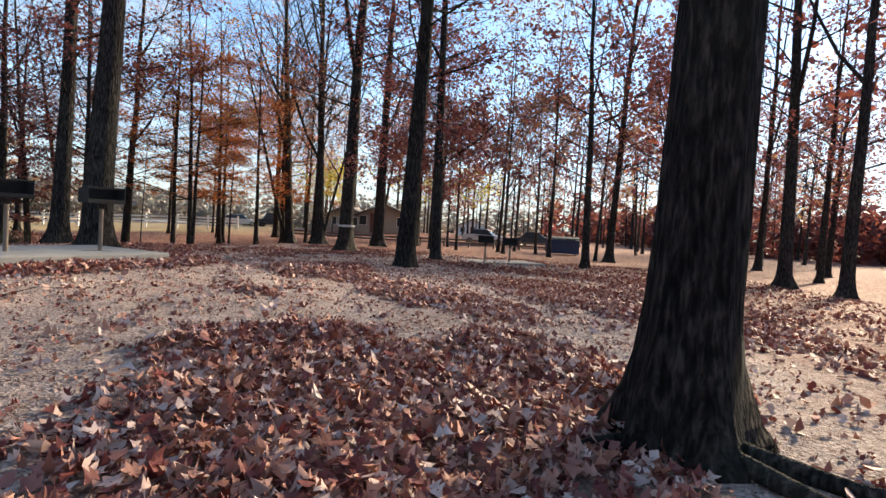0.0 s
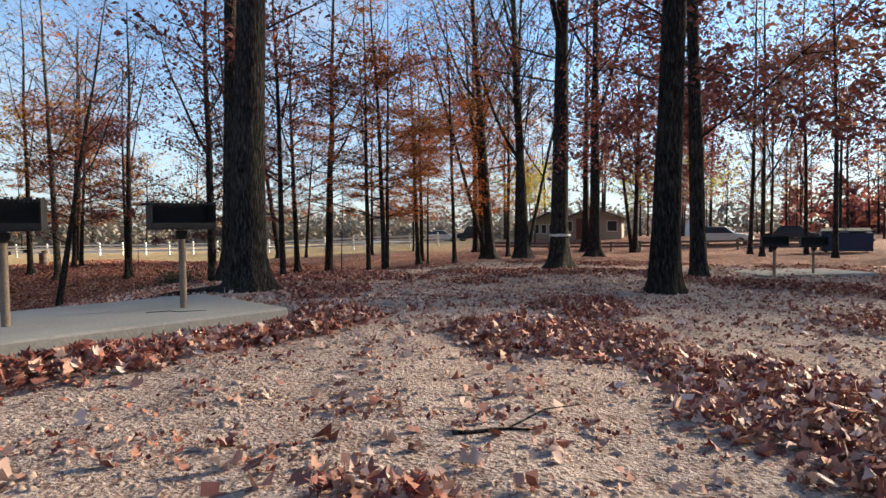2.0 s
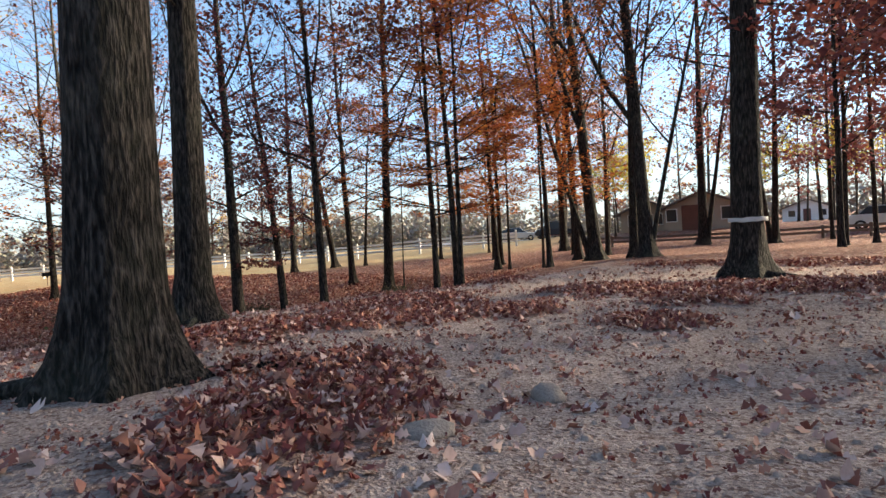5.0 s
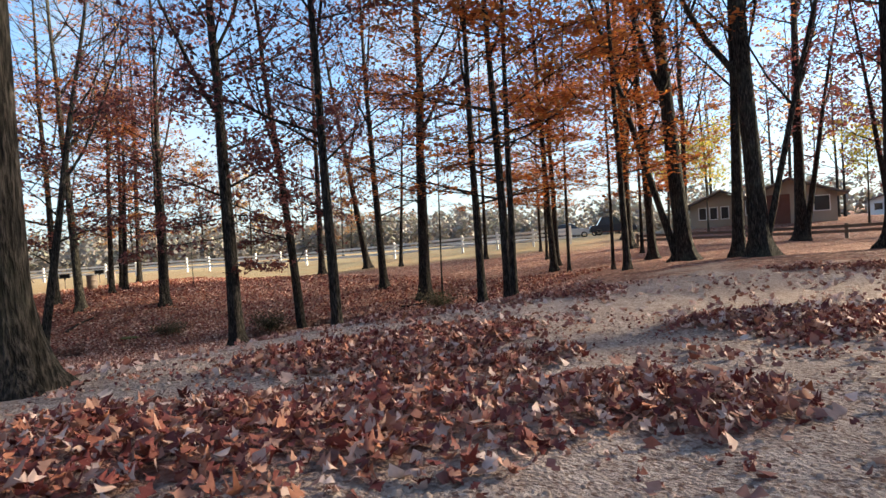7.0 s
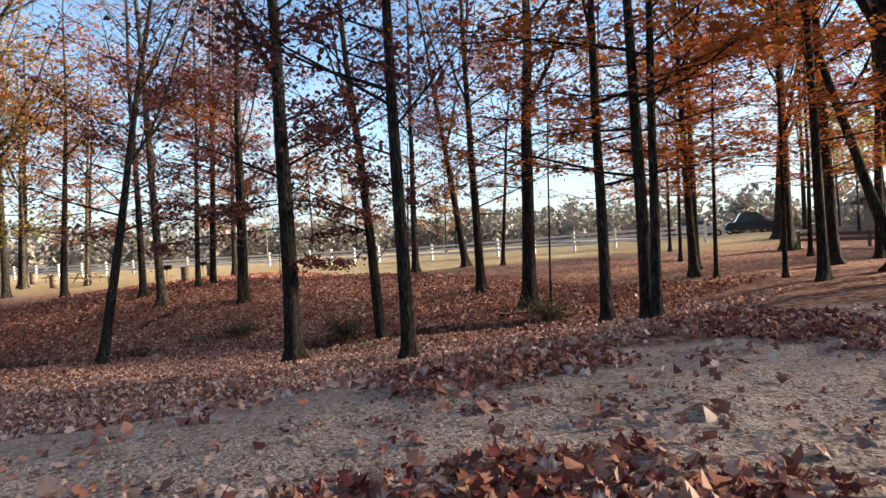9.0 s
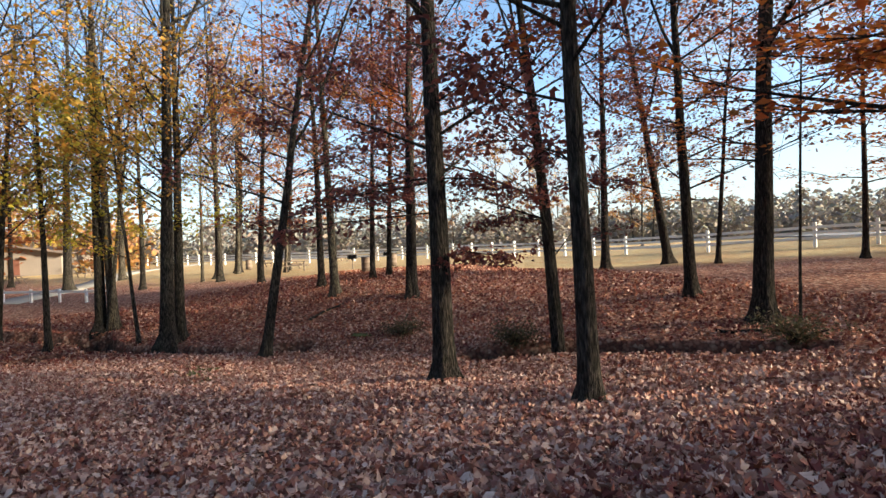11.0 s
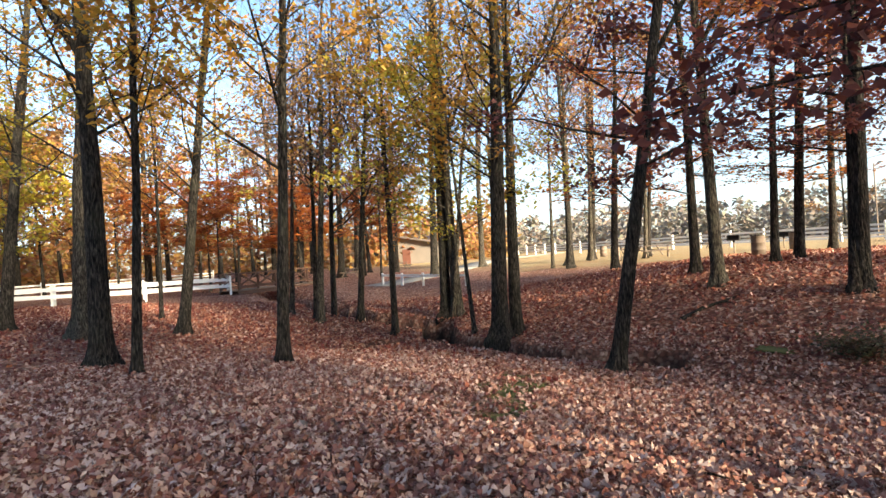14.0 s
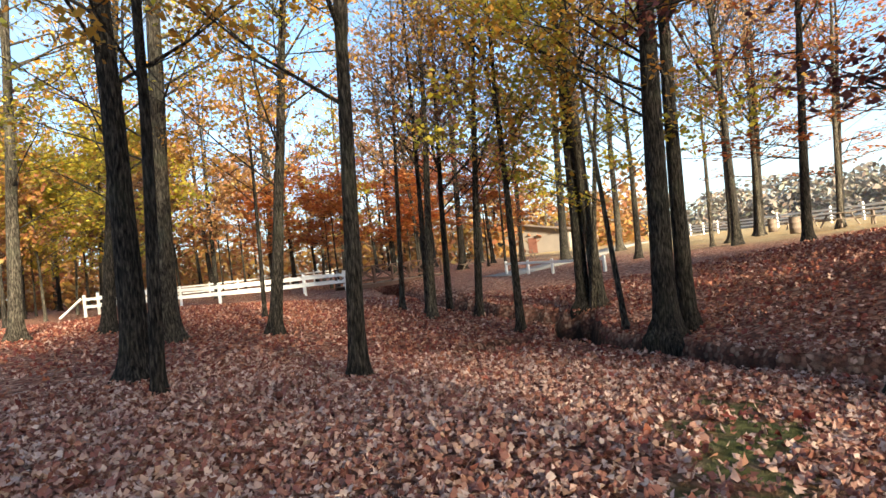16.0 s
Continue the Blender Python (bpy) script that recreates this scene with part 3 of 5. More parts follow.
def grow(x, y, d, lx, ly, style, tall=0, limbs=0, crown=1.0, dark=None, low=None, lab="", leaf=0.0, foot=1.0):
    """A tree at its place: trunk, branches and crown."""
    COUNT[0] += 1
    g = np.random.RandomState(COUNT[0] * 7 + 5)
    tall = tall or min(23, 8.0 + 22 * d + g.uniform(0, 3))
    limbs = limbs or int(11 + tall * 0.75)
    top = thing("tree", pose(x, y, floor_at(x, y)), lab or LABELS[style], "tree", "trees of the wood")
    line, radius, tubes, leaves, density = skeleton_of(g, d, lx, ly, style, tall, limbs)
    far = math.hypot(x + 9, y - 22) > 34
    v, f = flare(line, radius, d, tall, g, 8 if far else 20, 5, foot)
    skin = dark or {"m": BARK_DARK, "o": BARK_DARK, "y": BARK, "g": BARK_PALE, "d": BARK, "b": BARK_PALE if COUNT[0] % 2 else BARK, "n": BARK}[style]
    part("trunk", smooth(fast_mesh("trunk", v, f)), skin, top)
    part("bough", smooth(fast_mesh("bough", *gather(tubes))), skin, top)
    n = int((21 if far else 30) * density * crown)
    if n < 1:
        return top
    leaves = leaves[g.uniform(0, 1, len(leaves)) < np.where(leaves[:, 2] < 11, 0.5 if not far else 0.38, 0.16 if far else 0.05)]
    spots = np.repeat(leaves, n, 0)
    wide = 0.30 if style != "o" else 0.34
    spots = spots + g.normal(0, 1, spots.shape) * np.array([wide, wide, 0.07 if style == "o" else 0.17])
    if low:
        spots = spots[spots[:, 2] > low]
    size = leaf or (0.15 if not far else 0.21)
    v, f = leaf_quads(g, spots, size, 0.75 if style == "o" else 0.15)
    part("crown", fast_mesh("crown", v, f), LEAVES[style], top)
    return top


def spray(tree, pts, seed, leaf=0.115, many=18, reach=1.0):
    """A low branch of a tree with drooping bunches of leaves along it; places in the world."""
    g = np.random.RandomState(seed)
    o = np.array(tree.matrix_world.translation)
    p = np.array(pts, float) - o
    s = np.linspace(0, 1, len(p))
    u = np.linspace(0, 1, 9)
    line = np.stack([np.interp(u, s, p[:, c]) for c in range(3)], -1) + np.cumsum(g.normal(0, 0.02, (9, 3)), 0) * u[:, None]
    tubes, spots = [tube(line, 0.022 * (1 - 0.8 * u), 6)], []
    for i in range(2, 9):
        for _ in range(3):
            w, ln = g.uniform(0, 6.283), g.uniform(0.15, 0.45) * reach
            tip = line[i] + np.array([math.cos(w), math.sin(w), g.uniform(-0.5, 0.35)]) * ln
            tubes.append(tube([line[i], (line[i] + tip) / 2 + (0, 0, 0.03), tip], [0.006, 0.005, 0.003], 4))
            spots += [tip, tip, (line[i] + tip) / 2]
    part("bough", smooth(fast_mesh("bough", *gather(tubes))), BARK_DARK, tree)
    c = np.repeat(np.array(spots), many // 3, 0)
    v, f = leaf_quads(g, c + g.normal(0, 0.085 * reach, c.shape) + np.array([0, 0, -0.05]), leaf, 0.0)
    part("crown", fast_mesh("crown", v, f), LEAVES["m"], tree)


grow(5.03, 6.50, 0.48, 0.026, 0.009, 'b', dark=BARK_BACKLIT, lab='massive dark oak trunk with spreading roots')
grow(8.75, 29.42, 0.37, -0.022, 0.005, 'm')
grow(-6.10, 17.59, 0.71, 0.025, 0.024, 'm', foot=0.75)
grow(-9.47, 20.70, 0.53, 0.015, 0.027, 'm')
oak_banded = grow(-2.16, 28.82, 0.66, 0.012, 0.002, 'm', lab='tall oak with a torn white band round its trunk')
oak_path = grow(1.62, 21.00, 0.59, 0.024, -0.000, 'm', foot=0.4, dark=BARK_BACKLIT)
oak_pair = grow(2.31, 24.57, 0.41, -0.019, 0.001, 'm', foot=0.5)
grow(-5.98, 38.14, 0.55, -0.032, -0.009, 'n')
grow(-6.70, 39.24, 0.38, 0.015, 0.003, 'n')
grow(-8.37, 39.55, 0.56, -0.051, -0.013, 'n')
grow(-10.37, 49.40, 0.31, 0.007, 0.002, 'n')
grow(-9.61, 37.18, 0.23, -0.013, -0.005, 'o')
grow(-5.79, 56.06, 0.62, 0.004, 0.000, 'm')
grow(-2.68, 40.48, 0.59, 0.002, -0.000, 'm')
grow(-1.71, 53.35, 0.42, 0.033, -0.001, 'm')
grow(-14.75, 54.45, 0.56, 0.001, 0.000, 'n')
grow(-11.23, 46.38, 0.41, -0.024, -0.007, 'o')
grow(-17.04, 61.35, 0.54, 0.054, 0.017, 'n')
grow(-15.34, 44.40, 0.33, -0.021, -0.009, 'y')
grow(-38.98, 21.67, 0.49, -0.001, 0.014, 'b')
grow(-64.02, 20.71, 0.54, -0.002, 0.031, 'b')
grow(-51.79, 22.83, 0.36, -0.001, 0.019, 'b')
grow(-54.59, 27.73, 0.49, 0.001, 0.011, 'b')
grow(-60.16, 29.53, 0.37, 0.005, 0.042, 'b')
grow(-33.40, 31.10, 0.40, -0.005, -0.017, 'b')
grow(-35.58, 33.53, 0.28, 0.011, 0.031, 'o')
grow(-38.52, 35.44, 0.28, 0.013, 0.035, 'o')
oak_far = grow(-30.25, 33.44, 0.40, 0.011, 0.026, 'm')
oak_near = grow(-19.43, 29.70, 0.45, 0.005, 0.004, 'm')
oak_mid = grow(-21.63, 34.21, 0.40, -0.027, -0.037, 'm')
grow(-15.38, 30.06, 0.31, 0.009, -0.03, 'm')
grow(-30.63, 43.76, 0.41, 0.013, 0.015, 'm')
grow(-29.06, 46.29, 0.44, -0.096, -0.097, 'm')
grow(-22.59, 40.33, 0.40, -0.014, -0.013, 'm')
grow(-26.86, 46.95, 0.23, 0.052, 0.042, 'o')
grow(-19.33, 39.28, 0.53, 0.028, 0.020, 'o')
grow(-17.65, 38.28, 0.08, 0.022, 0.015, 'n')
grow(-22.60, 50.32, 0.26, 0.020, 0.011, 'o')
grow(-13.03, 33.85, 0.27, -0.008, -0.004, 'o')
grow(-11.78, 33.26, 0.28, -0.019, -0.008, 'o')
grow(-11.45, 32.97, 0.21, 0.018, 0.007, 'o')
grow(-16.11, 46.58, 0.30, -0.006, -0.002, 'o')
grow(-25.90, 16.26, 0.46, -0.005, 0.006, 'y')
grow(-31.09, 11.04, 0.62, -0.033, 0.039, 'g')
grow(-24.91, 17.87, 0.20, -0.035, 0.049, 'y')
grow(-33.01, 13.29, 0.40, -0.077, 0.122, 'y')
grow(-26.65, 20.10, 0.29, -0.025, 0.057, 'y')
grow(-38.57, 15.94, 0.25, -0.010, 0.026, 'b')
grow(-37.76, 16.46, 0.32, -0.018, 0.047, 'b')
grow(-38.54, 17.96, 0.30, -0.023, 0.076, 'y')
grow(-36.12, 20.14, 0.27, -0.000, 0.000, 'y')
grow(-56.67, 17.87, 0.60, -0.008, 0.045, 'b')
grow(-38.82, 22.20, 0.45, 0.003, -0.018, 'g')
grow(-34.39, 23.41, 0.16, 0.009, -0.070, 'g')
grow(-32.29, 24.45, 0.52, -0.003, 0.047, 'y')
grow(-33.02, 24.90, 0.40, -0.001, 0.024, 'y')
grow(-52.62, 26.52, 0.23, 0.001, 0.026, 'b')
grow(-50.79, 27.58, 0.44, 0.000, 0.007, 'b')
grow(-58.10, 29.45, 0.35, 0.004, 0.043, 'b')
grow(-27.46, 27.28, 0.32, 0.026, 0.170, 'm', dark=BARK)
grow(-52.61, 32.34, 0.30, 0.009, 0.053, 'b')
grow(-36.25, 31.20, 0.35, -0.003, -0.011, 'o')
grow(-36.76, 34.81, 0.26, 0.016, 0.040, 'o')
grow(-42.76, 38.62, 0.36, 0.013, 0.029, 'o')
grow(-33.15, 5.77, 0.46, -0.085, 0.072, 'y')
grow(-37.21, 9.39, 0.19, -0.015, 0.018, 'y')
grow(-39.72, 14.25, 0.24, -0.033, 0.068, 'b')
grow(-40.21, 16.08, 0.32, -0.018, 0.044, 'b')
grow(-59.89, 29.71, 0.46, 0.007, 0.061, 'o')
grow(-44.04, 29.35, 0.38, 0.008, 0.050, 'o')
grow(-55.54, 33.05, 0.33, 0.013, 0.059, 'o')
grow(-31.61, 3.21, 0.48, -0.056, 0.033, 'g')


# the low maroon sprays of the oaks in the hollow
spray(oak_near, [(-19.45, 29.5, 0.90), (-19.3, 28.2, 0.82), (-19.35, 27.2, 0.78), (-19.5, 26.4, 0.62)], 1, many=12)
spray(oak_near, [(-19.45, 29.5, 1.50), (-19.3, 28.1, 1.28), (-19.5, 27.2, 1.22)], 2, many=9)
spray(oak_near, [(-19.45, 29.6, -0.05), (-18.95, 30.05, 0.10), (-18.4, 30.8, 0.0)], 3, many=18)
spray(oak_near, [(-19.4, 29.6, 1.60), (-18.9, 30.4, 1.55), (-18.4, 31.2, 1.20)], 4)
spray(oak_near, [(-19.5, 29.5, 1.60), (-20.0, 28.8, 1.50), (-20.4, 28.3, 1.30)], 5, many=12)
spray(oak_near, [(-19.4, 29.6, 3.00), (-18.6, 30.2, 3.40), (-17.8, 31.0, 3.50)], 6, many=12)
spray(oak_pair, [(2.3, 24.6, 4.9), (1.2, 24.8, 4.2), (0.3, 25.0, 3.7), (-0.8, 25.4, 3.0)], 21, 0.15, 30, 2.2)
spray(oak_pair, [(2.3, 24.6, 3.9), (1.5, 25.4, 3.4), (0.6, 26.4, 2.6)], 22, 0.15, 24, 1.8)
spray(oak_path, [(1.6, 21.0, 4.2), (2.8, 21.8, 4.0), (4.0, 22.6, 3.4), (4.9, 23.2, 2.9)], 23, 0.15, 30, 2.2)
spray(oak_banded, [(-2.15, 28.8, 5.2), (-1.0, 28.6, 4.8), (0.4, 28.2, 4.4)], 24, 0.15, 30, 2.2)
spray(oak_mid, [(-21.7, 34.1, 0.70), (-22.4, 33.4, 0.90), (-23.0, 32.6, 0.60)], 7)
spray(oak_mid, [(-21.7, 34.2, 1.60), (-21.0, 35.0, 1.80), (-20.4, 36.0, 1.50)], 8)
spray(oak_mid, [(-21.8, 34.1, 2.60), (-22.6, 34.6, 2.80), (-23.4, 35.0, 2.50)], 9)
spray(oak_far, [(-30.2, 33.4, 2.10), (-29.3, 33.0, 2.30), (-28.4, 32.4, 2.00)], 10)
spray(oak_far, [(-30.2, 33.4, 3.00), (-31.0, 34.0, 3.30), (-31.8, 34.8, 3.10)], 11)
grow(15.90, 26.40, 0.52, -0.02, 0.0, 'm')
grow(13.50, 34.00, 0.28, 0.0, 0.0, 'm')
grow(17.0, 39.00, 0.28, 0.02, 0.0, 'm')
grow(20.50, 32.00, 0.32, -0.01, 0.0, 'm')

# second stems and big limbs of the forked trees
for x, y, d, lx, ly, style in ((-8.6, 39.5, 0.26, -0.24, -0.06, "n"), (-5.9, 38.2, 0.20, 0.20, 0.04, "n"), (-30.1, 33.2, 0.24, -0.12, 0.10, "m"),
                               (-5.6, 56.1, 0.35, 0.16, 0.0, "m"), (-1.9, 53.5, 0.3, -0.1, 0.0, "m"), (-38.6, 22.0, 0.2, 0.05, 0.14, "g")):
    grow(x, y, d, lx, ly, style, tall=14, limbs=12)

# yellow-green trees beside the park building
for x, y, d in ((-11.5, 62.0, 0.16), (-2.5, 63.5, 0.14), (-13.5, 64.5, 0.18), (3.5, 66.0, 0.16)):
    grow(x, y, d, 0.0, 0.0, "g", tall=6.0, limbs=18, crown=0.75, low=1.0, leaf=0.19, lab="small round yellow-green tree by the building")

# slim rust-leaved trees past the bend of the path
for x, y, d in ((-14.2, 43.5, 0.16), (-18.0, 49.5, 0.18), (-11.5, 41.5, 0.15), (-20.5, 54.0, 0.2), (-13.0, 51.0, 0.2)):
    grow(x, y, d, 0.01, 0.0, "o", tall=11, limbs=20)

# low rust-leaved trees behind the bridge
for x, y, d in ((-52.5, 3.0, 0.16), (-55.0, 8.0, 0.18), (-57.5, -1.0, 0.2), (-60.0, 5.0, 0.18), (-54.0, -4.0, 0.15), (-63.0, 10.5, 0.2)):
    grow(x, y, d, 0.0, 0.0, "o", tall=7.5, limbs=20, crown=1.2, low=1.2, leaf=0.26, lab="low spreading tree full of rust-red leaves")

# low golden trees at the edge of the wood behind the white fence
edge_kinds = [grow(x, y, 0.22, 0.01, 0.0, k, tall=11, limbs=22, crown=1.1, low=1.6, leaf=0.26, lab="golden and green understorey tree behind the white fence")
              for x, y, k in ((-36.5, -6.0, "d"), (-42.0, -3.5, "g"), (-45.5, -8.5, "b"))]

# the standing wood around: six kinds, each copied
wood_kinds = [grow(-60 - 4 * i, -22 - 5 * i, 0.30 + 0.05 * i, 0.01 * i, -0.01, s, tall=17 + i, limbs=13, crown=0.8, leaf=0.33) for i, s in enumerate("ogdbym")]
far_kinds = [grow(34 + 4 * i, 62 + 3 * i, 0.28 + 0.06 * i, 0.01, 0.0, s, tall=17 + i, limbs=13, crown=0.6, leaf=0.33) for i, s in enumerate("mbmm")]


def stand(kinds, n, x0, x1, y0, y1, seed, apart=2.6, keep=None):
    """Copies of the kinds of trees over a piece of ground."""
    g = random.Random(seed)
    done = []
    for _ in range(n * 12):
        x, y = g.uniform(x0, x1), g.uniform(y0, y1)
        if len(done) < n and all(math.hypot(x - a, y - b) > apart for a, b in done) and (keep is None or keep(x, y)):
            done.append((x, y))
            s = g.uniform(0.7, 1.2)
            copy_thing(g.choice(kinds), Matrix.Translation((x, y, floor_at(x, y) - 0.05)) @ pose(0, 0, 0, g.uniform(-2, 2), g.uniform(-2, 2), g.uniform(0, 360)) @ Matrix.Diagonal((s, s, s, 1)))


stand(wood_kinds, 58, -95, -36, -75, -1, 1, keep=lambda x, y: y < -2 - 0.25 * (x + 36) - 6)
stand(wood_kinds, 26, -100, -58, -8, 14, 2, 4.0)
stand(far_kinds, 7, 9.5, 26, 35, 50, 7, 3.5)
stand(far_kinds, 80, 10, 80, 30, 140, 3, keep=lambda x, y: y > 44 - 0.2 * x or x > 22)
stand(far_kinds, 16, 14, 50, -25, 28, 4, 4.0)
stand(far_kinds, 20, -26, 8, 72, 110, 6, 5.0)
stand(edge_kinds, 15, -56, -33, -24, -5, 8, 3.0)
stand(wood_kinds[2:5], 9, -100, -62, 60, 105, 9, 6.0)
stand(wood_kinds, 8, -30, 5, -40, -8, 5, 5.0)


# slim trees with thin maroon crowns on the rise towards the dumpster
slim_kinds = [grow(5.6, 43.0, 0.24, 0.01, 0.0, "n", tall=16, limbs=20, leaf=0.24), grow(2.2, 46.5, 0.22, -0.01, 0.0, "m", tall=15, limbs=17, leaf=0.22)]
stand(slim_kinds, 8, 0.5, 14, 40, 56, 10, 2.6, keep=lambda x, y: math.hypot(x - 10.6, y - 49.3) > 2.6 and math.hypot(x - 5.6, y - 43) > 2 and math.hypot(x - 2.2, y - 46.5) > 2)


def far_woods(n, r0, r1, w0, w1, tall, seed, kind, label, size=1.9):
    """Woods in the distance, as one mass of leaf clumps with an uneven top."""
    g = np.random.RandomState(seed)
    k = max(12, int(n / 110))
    tree = g.randint(0, k, n)
    w, r = np.radians(g.uniform(w0, w1, k)), g.uniform(r0, r1, k)
    tops, wides = tall * g.uniform(0.5, 1.35, k), tall * g.uniform(0.22, 0.5, k)
    u = g.uniform(0, 1, n)
    bulge = np.sqrt(np.clip(1 - ((u - 0.45) / 0.58) ** 2, 0.02, 1)) * wides[tree] * np.sqrt(g.uniform(0, 1, n))
    a = g.uniform(0, 6.283, n)
    c = np.stack([-15 + r[tree] * np.cos(w[tree]) + bulge * np.cos(a), 22 + r[tree] * np.sin(w[tree]) + bulge * np.sin(a), u * tops[tree] - 1.6], -1)
    v, f = leaf_quads(g, c, size, 0.0)
    tagged(part("far_woods", fast_mesh("far_woods", v, f), LEAVES[kind]), label, "woods", kind="stuff")


far_woods(60000, 125, 165, 0, 360, 7.0, 21, "h", "distant autumn woods beyond the field", 1.15)
far_woods(45000, 92, 128, 85, 195, 5.5, 25, "h", "hazy grey and tan tree line beyond the road", 0.85)
far_woods(16000, 95, 140, 25, 72, 8.0, 22, "m", "dark woods behind the grills", 1.3)
far_woods(26000, 70, 110, 180, 250, 7.5, 23, "d", "golden woods behind the white fence", 0.75)
far_woods(9000, 60, 95, -120, 20, 7.0, 24, "m", "dark woods along the path", 1.3)


# ---- fallen leaves ----
def litter(name, n, seed, x0, x1, y0, y1, cover, size, material, label, lift=0.05, fine=True):
    """Lobed fallen leaves, each with its own curl and tilt, where cover says so."""
    g = np.random.RandomState(seed)
    px, py = g.uniform(x0, x1, n * 8), g.uniform(y0, y1, n * 8)
    ok = g.uniform(0, 1, len(px)) < cover(px, py)
    px, py = px[ok][:n], py[ok][:n]
    m = len(px)
    t = np.array([-0.2, 0.02, 0.2, 0.32, 0.52, 0.68, 1.0])
    half = np.array([0.012, 0.05, 0.34, 0.13, 0.42, 0.16, 0.02])
    if not fine:
        t, half = np.array([-0.15, 0.14, 0.34, 0.6, 1.0]), np.array([0.015, 0.38, 0.14, 0.40, 0.02])
    rows = len(t)
    k = size * g.uniform(0.55, 1.35, m)
    fold, curl, twist = g.uniform(-0.4, 1.3, m), g.normal(0.4, 1.0, m), g.normal(0, 0.4, m)
    u = np.repeat(t[None], m, 0)
    pts = []
    for s in (-1, 1):
        y = s * half[None] * g.uniform(0.8, 1.2, (m, 1)) + 0.06 * np.sin(u * 3 + twist[:, None] * 8)
        z = np.abs(half)[None] * fold[:, None] + curl[:, None] * (u - 0.4) ** 2 + twist[:, None] * s * half[None]
        pts.append(np.stack([u - 0.4, y, z], -1))
    v = np.stack(pts, 2) * k[:, None, None, None]
    a, b, c = g.uniform(0, 6.283, m), g.normal(0, 0.48, m), g.normal(0, 0.48, m)
    ca, sa, cb, sb, cc, sc = np.cos(a), np.sin(a), np.cos(b), np.sin(b), np.cos(c), np.sin(c)
    rot = np.stack([np.stack([ca * cb, ca * sb * sc - sa * cc, ca * sb * cc + sa * sc], -1),
                    np.stack([sa * cb, sa * sb * sc + ca * cc, sa * sb * cc - ca * sc], -1),
                    np.stack([-sb, cb * sc, cb * cc], -1)], 1)
    v = np.einsum("mij,mtsj->mtsi", rot, v)
    base = land(px, py) + 0.02 * heaped(px, py) + 0.012 + lift * g.uniform(0, 1, m) * cover(px, py)
    v += np.stack([px, py, base], -1)[:, None, None]
    q = np.arange(m)[:, None] * (2 * rows) + np.arange(rows - 1)[None] * 2
    f = np.stack([q, q + 1, q + 3, q + 2], -1).reshape(-1, 4)
    tagged(part(name, fast_mesh(name, v.reshape(-1, 3), f), material), label, "leaves", kind="stuff")


litter("leaf_heaps", 56000, 31, -13, 10, 4, 33, lambda x, y: heaped(x, y) ** 0.6, 0.074, LITTER, "heaps of dry red-brown oak leaves on the dirt", 0.075)
litter("leaf_drift", 7000, 35, -2, 8, 4.2, 15, lambda x, y: heaped(x, y) ** 0.6, 0.083, PALE_LITTER, "pale pinkish leaves blown into the heaps", 0.08)
litter("scattered_leaves", 16000, 32, -11, 9, 4, 32, lambda x, y: np.clip(0.16 + 0.22 * lumps(x, y, 2.2, 14) + 0.5 * (heaped(x, y) > 0), 0.05, 1), 0.082, PALE_LITTER,
       "scattered dry leaves on bare dirt", 0.008, False)
litter("leaf_fringe", 10000, 38, 4.2, 16, 5, 34, lambda x, y: np.clip(leafy(x, y), 0.12, 1) * np.clip(0.55 + 0.5 * lumps(x, y, 2.6, 17), 0.08, 1), 0.085, LITTER,
       "loose red-brown leaves under the trees beside the path", 0.03, False)
litter("leaf_chips", 24000, 36, -9.5, 7, 4.3, 26, lambda x, y: np.clip(0.3 + 0.9 * lumps(x, y, 0.9, 15), 0.06, 1) * (leafy(x, y) < 0.5), 0.034, LITTER,
       "broken bits of dry leaves trodden into the dirt", 0.004, False)
litter("leaf_carpet", 104000, 33, -31, -9.8, 15, 36,
       lambda x, y: leafy(x, y) * np.clip(1.5 - np.hypot(np.minimum(0, x + 22) * 1.2, y - 24.0) / 8.5, 0.12, 1) * np.clip(1 + creek(x, y) * 4, 0, 1) * (1 - 0.85 * mossy(x, y)), 0.073, PALE_LITTER,
       "thick carpet of pinkish-brown fallen leaves in the hollow", 0.06, False)
litter("leaf_slope", 60000, 37, -44, -12, -4, 43, lambda x, y: leafy(x, y) * np.clip(0.25 + np.maximum((y - 27) * 0.09 + (-x - 26) * 0.05, (-x - 25) * 0.08), 0.05, 1) * np.clip(1 + creek(x, y) * 4, 0, 1), 0.092, LITTER,
       "dark red fallen leaves on the far slope of the hollow", 0.05, False)


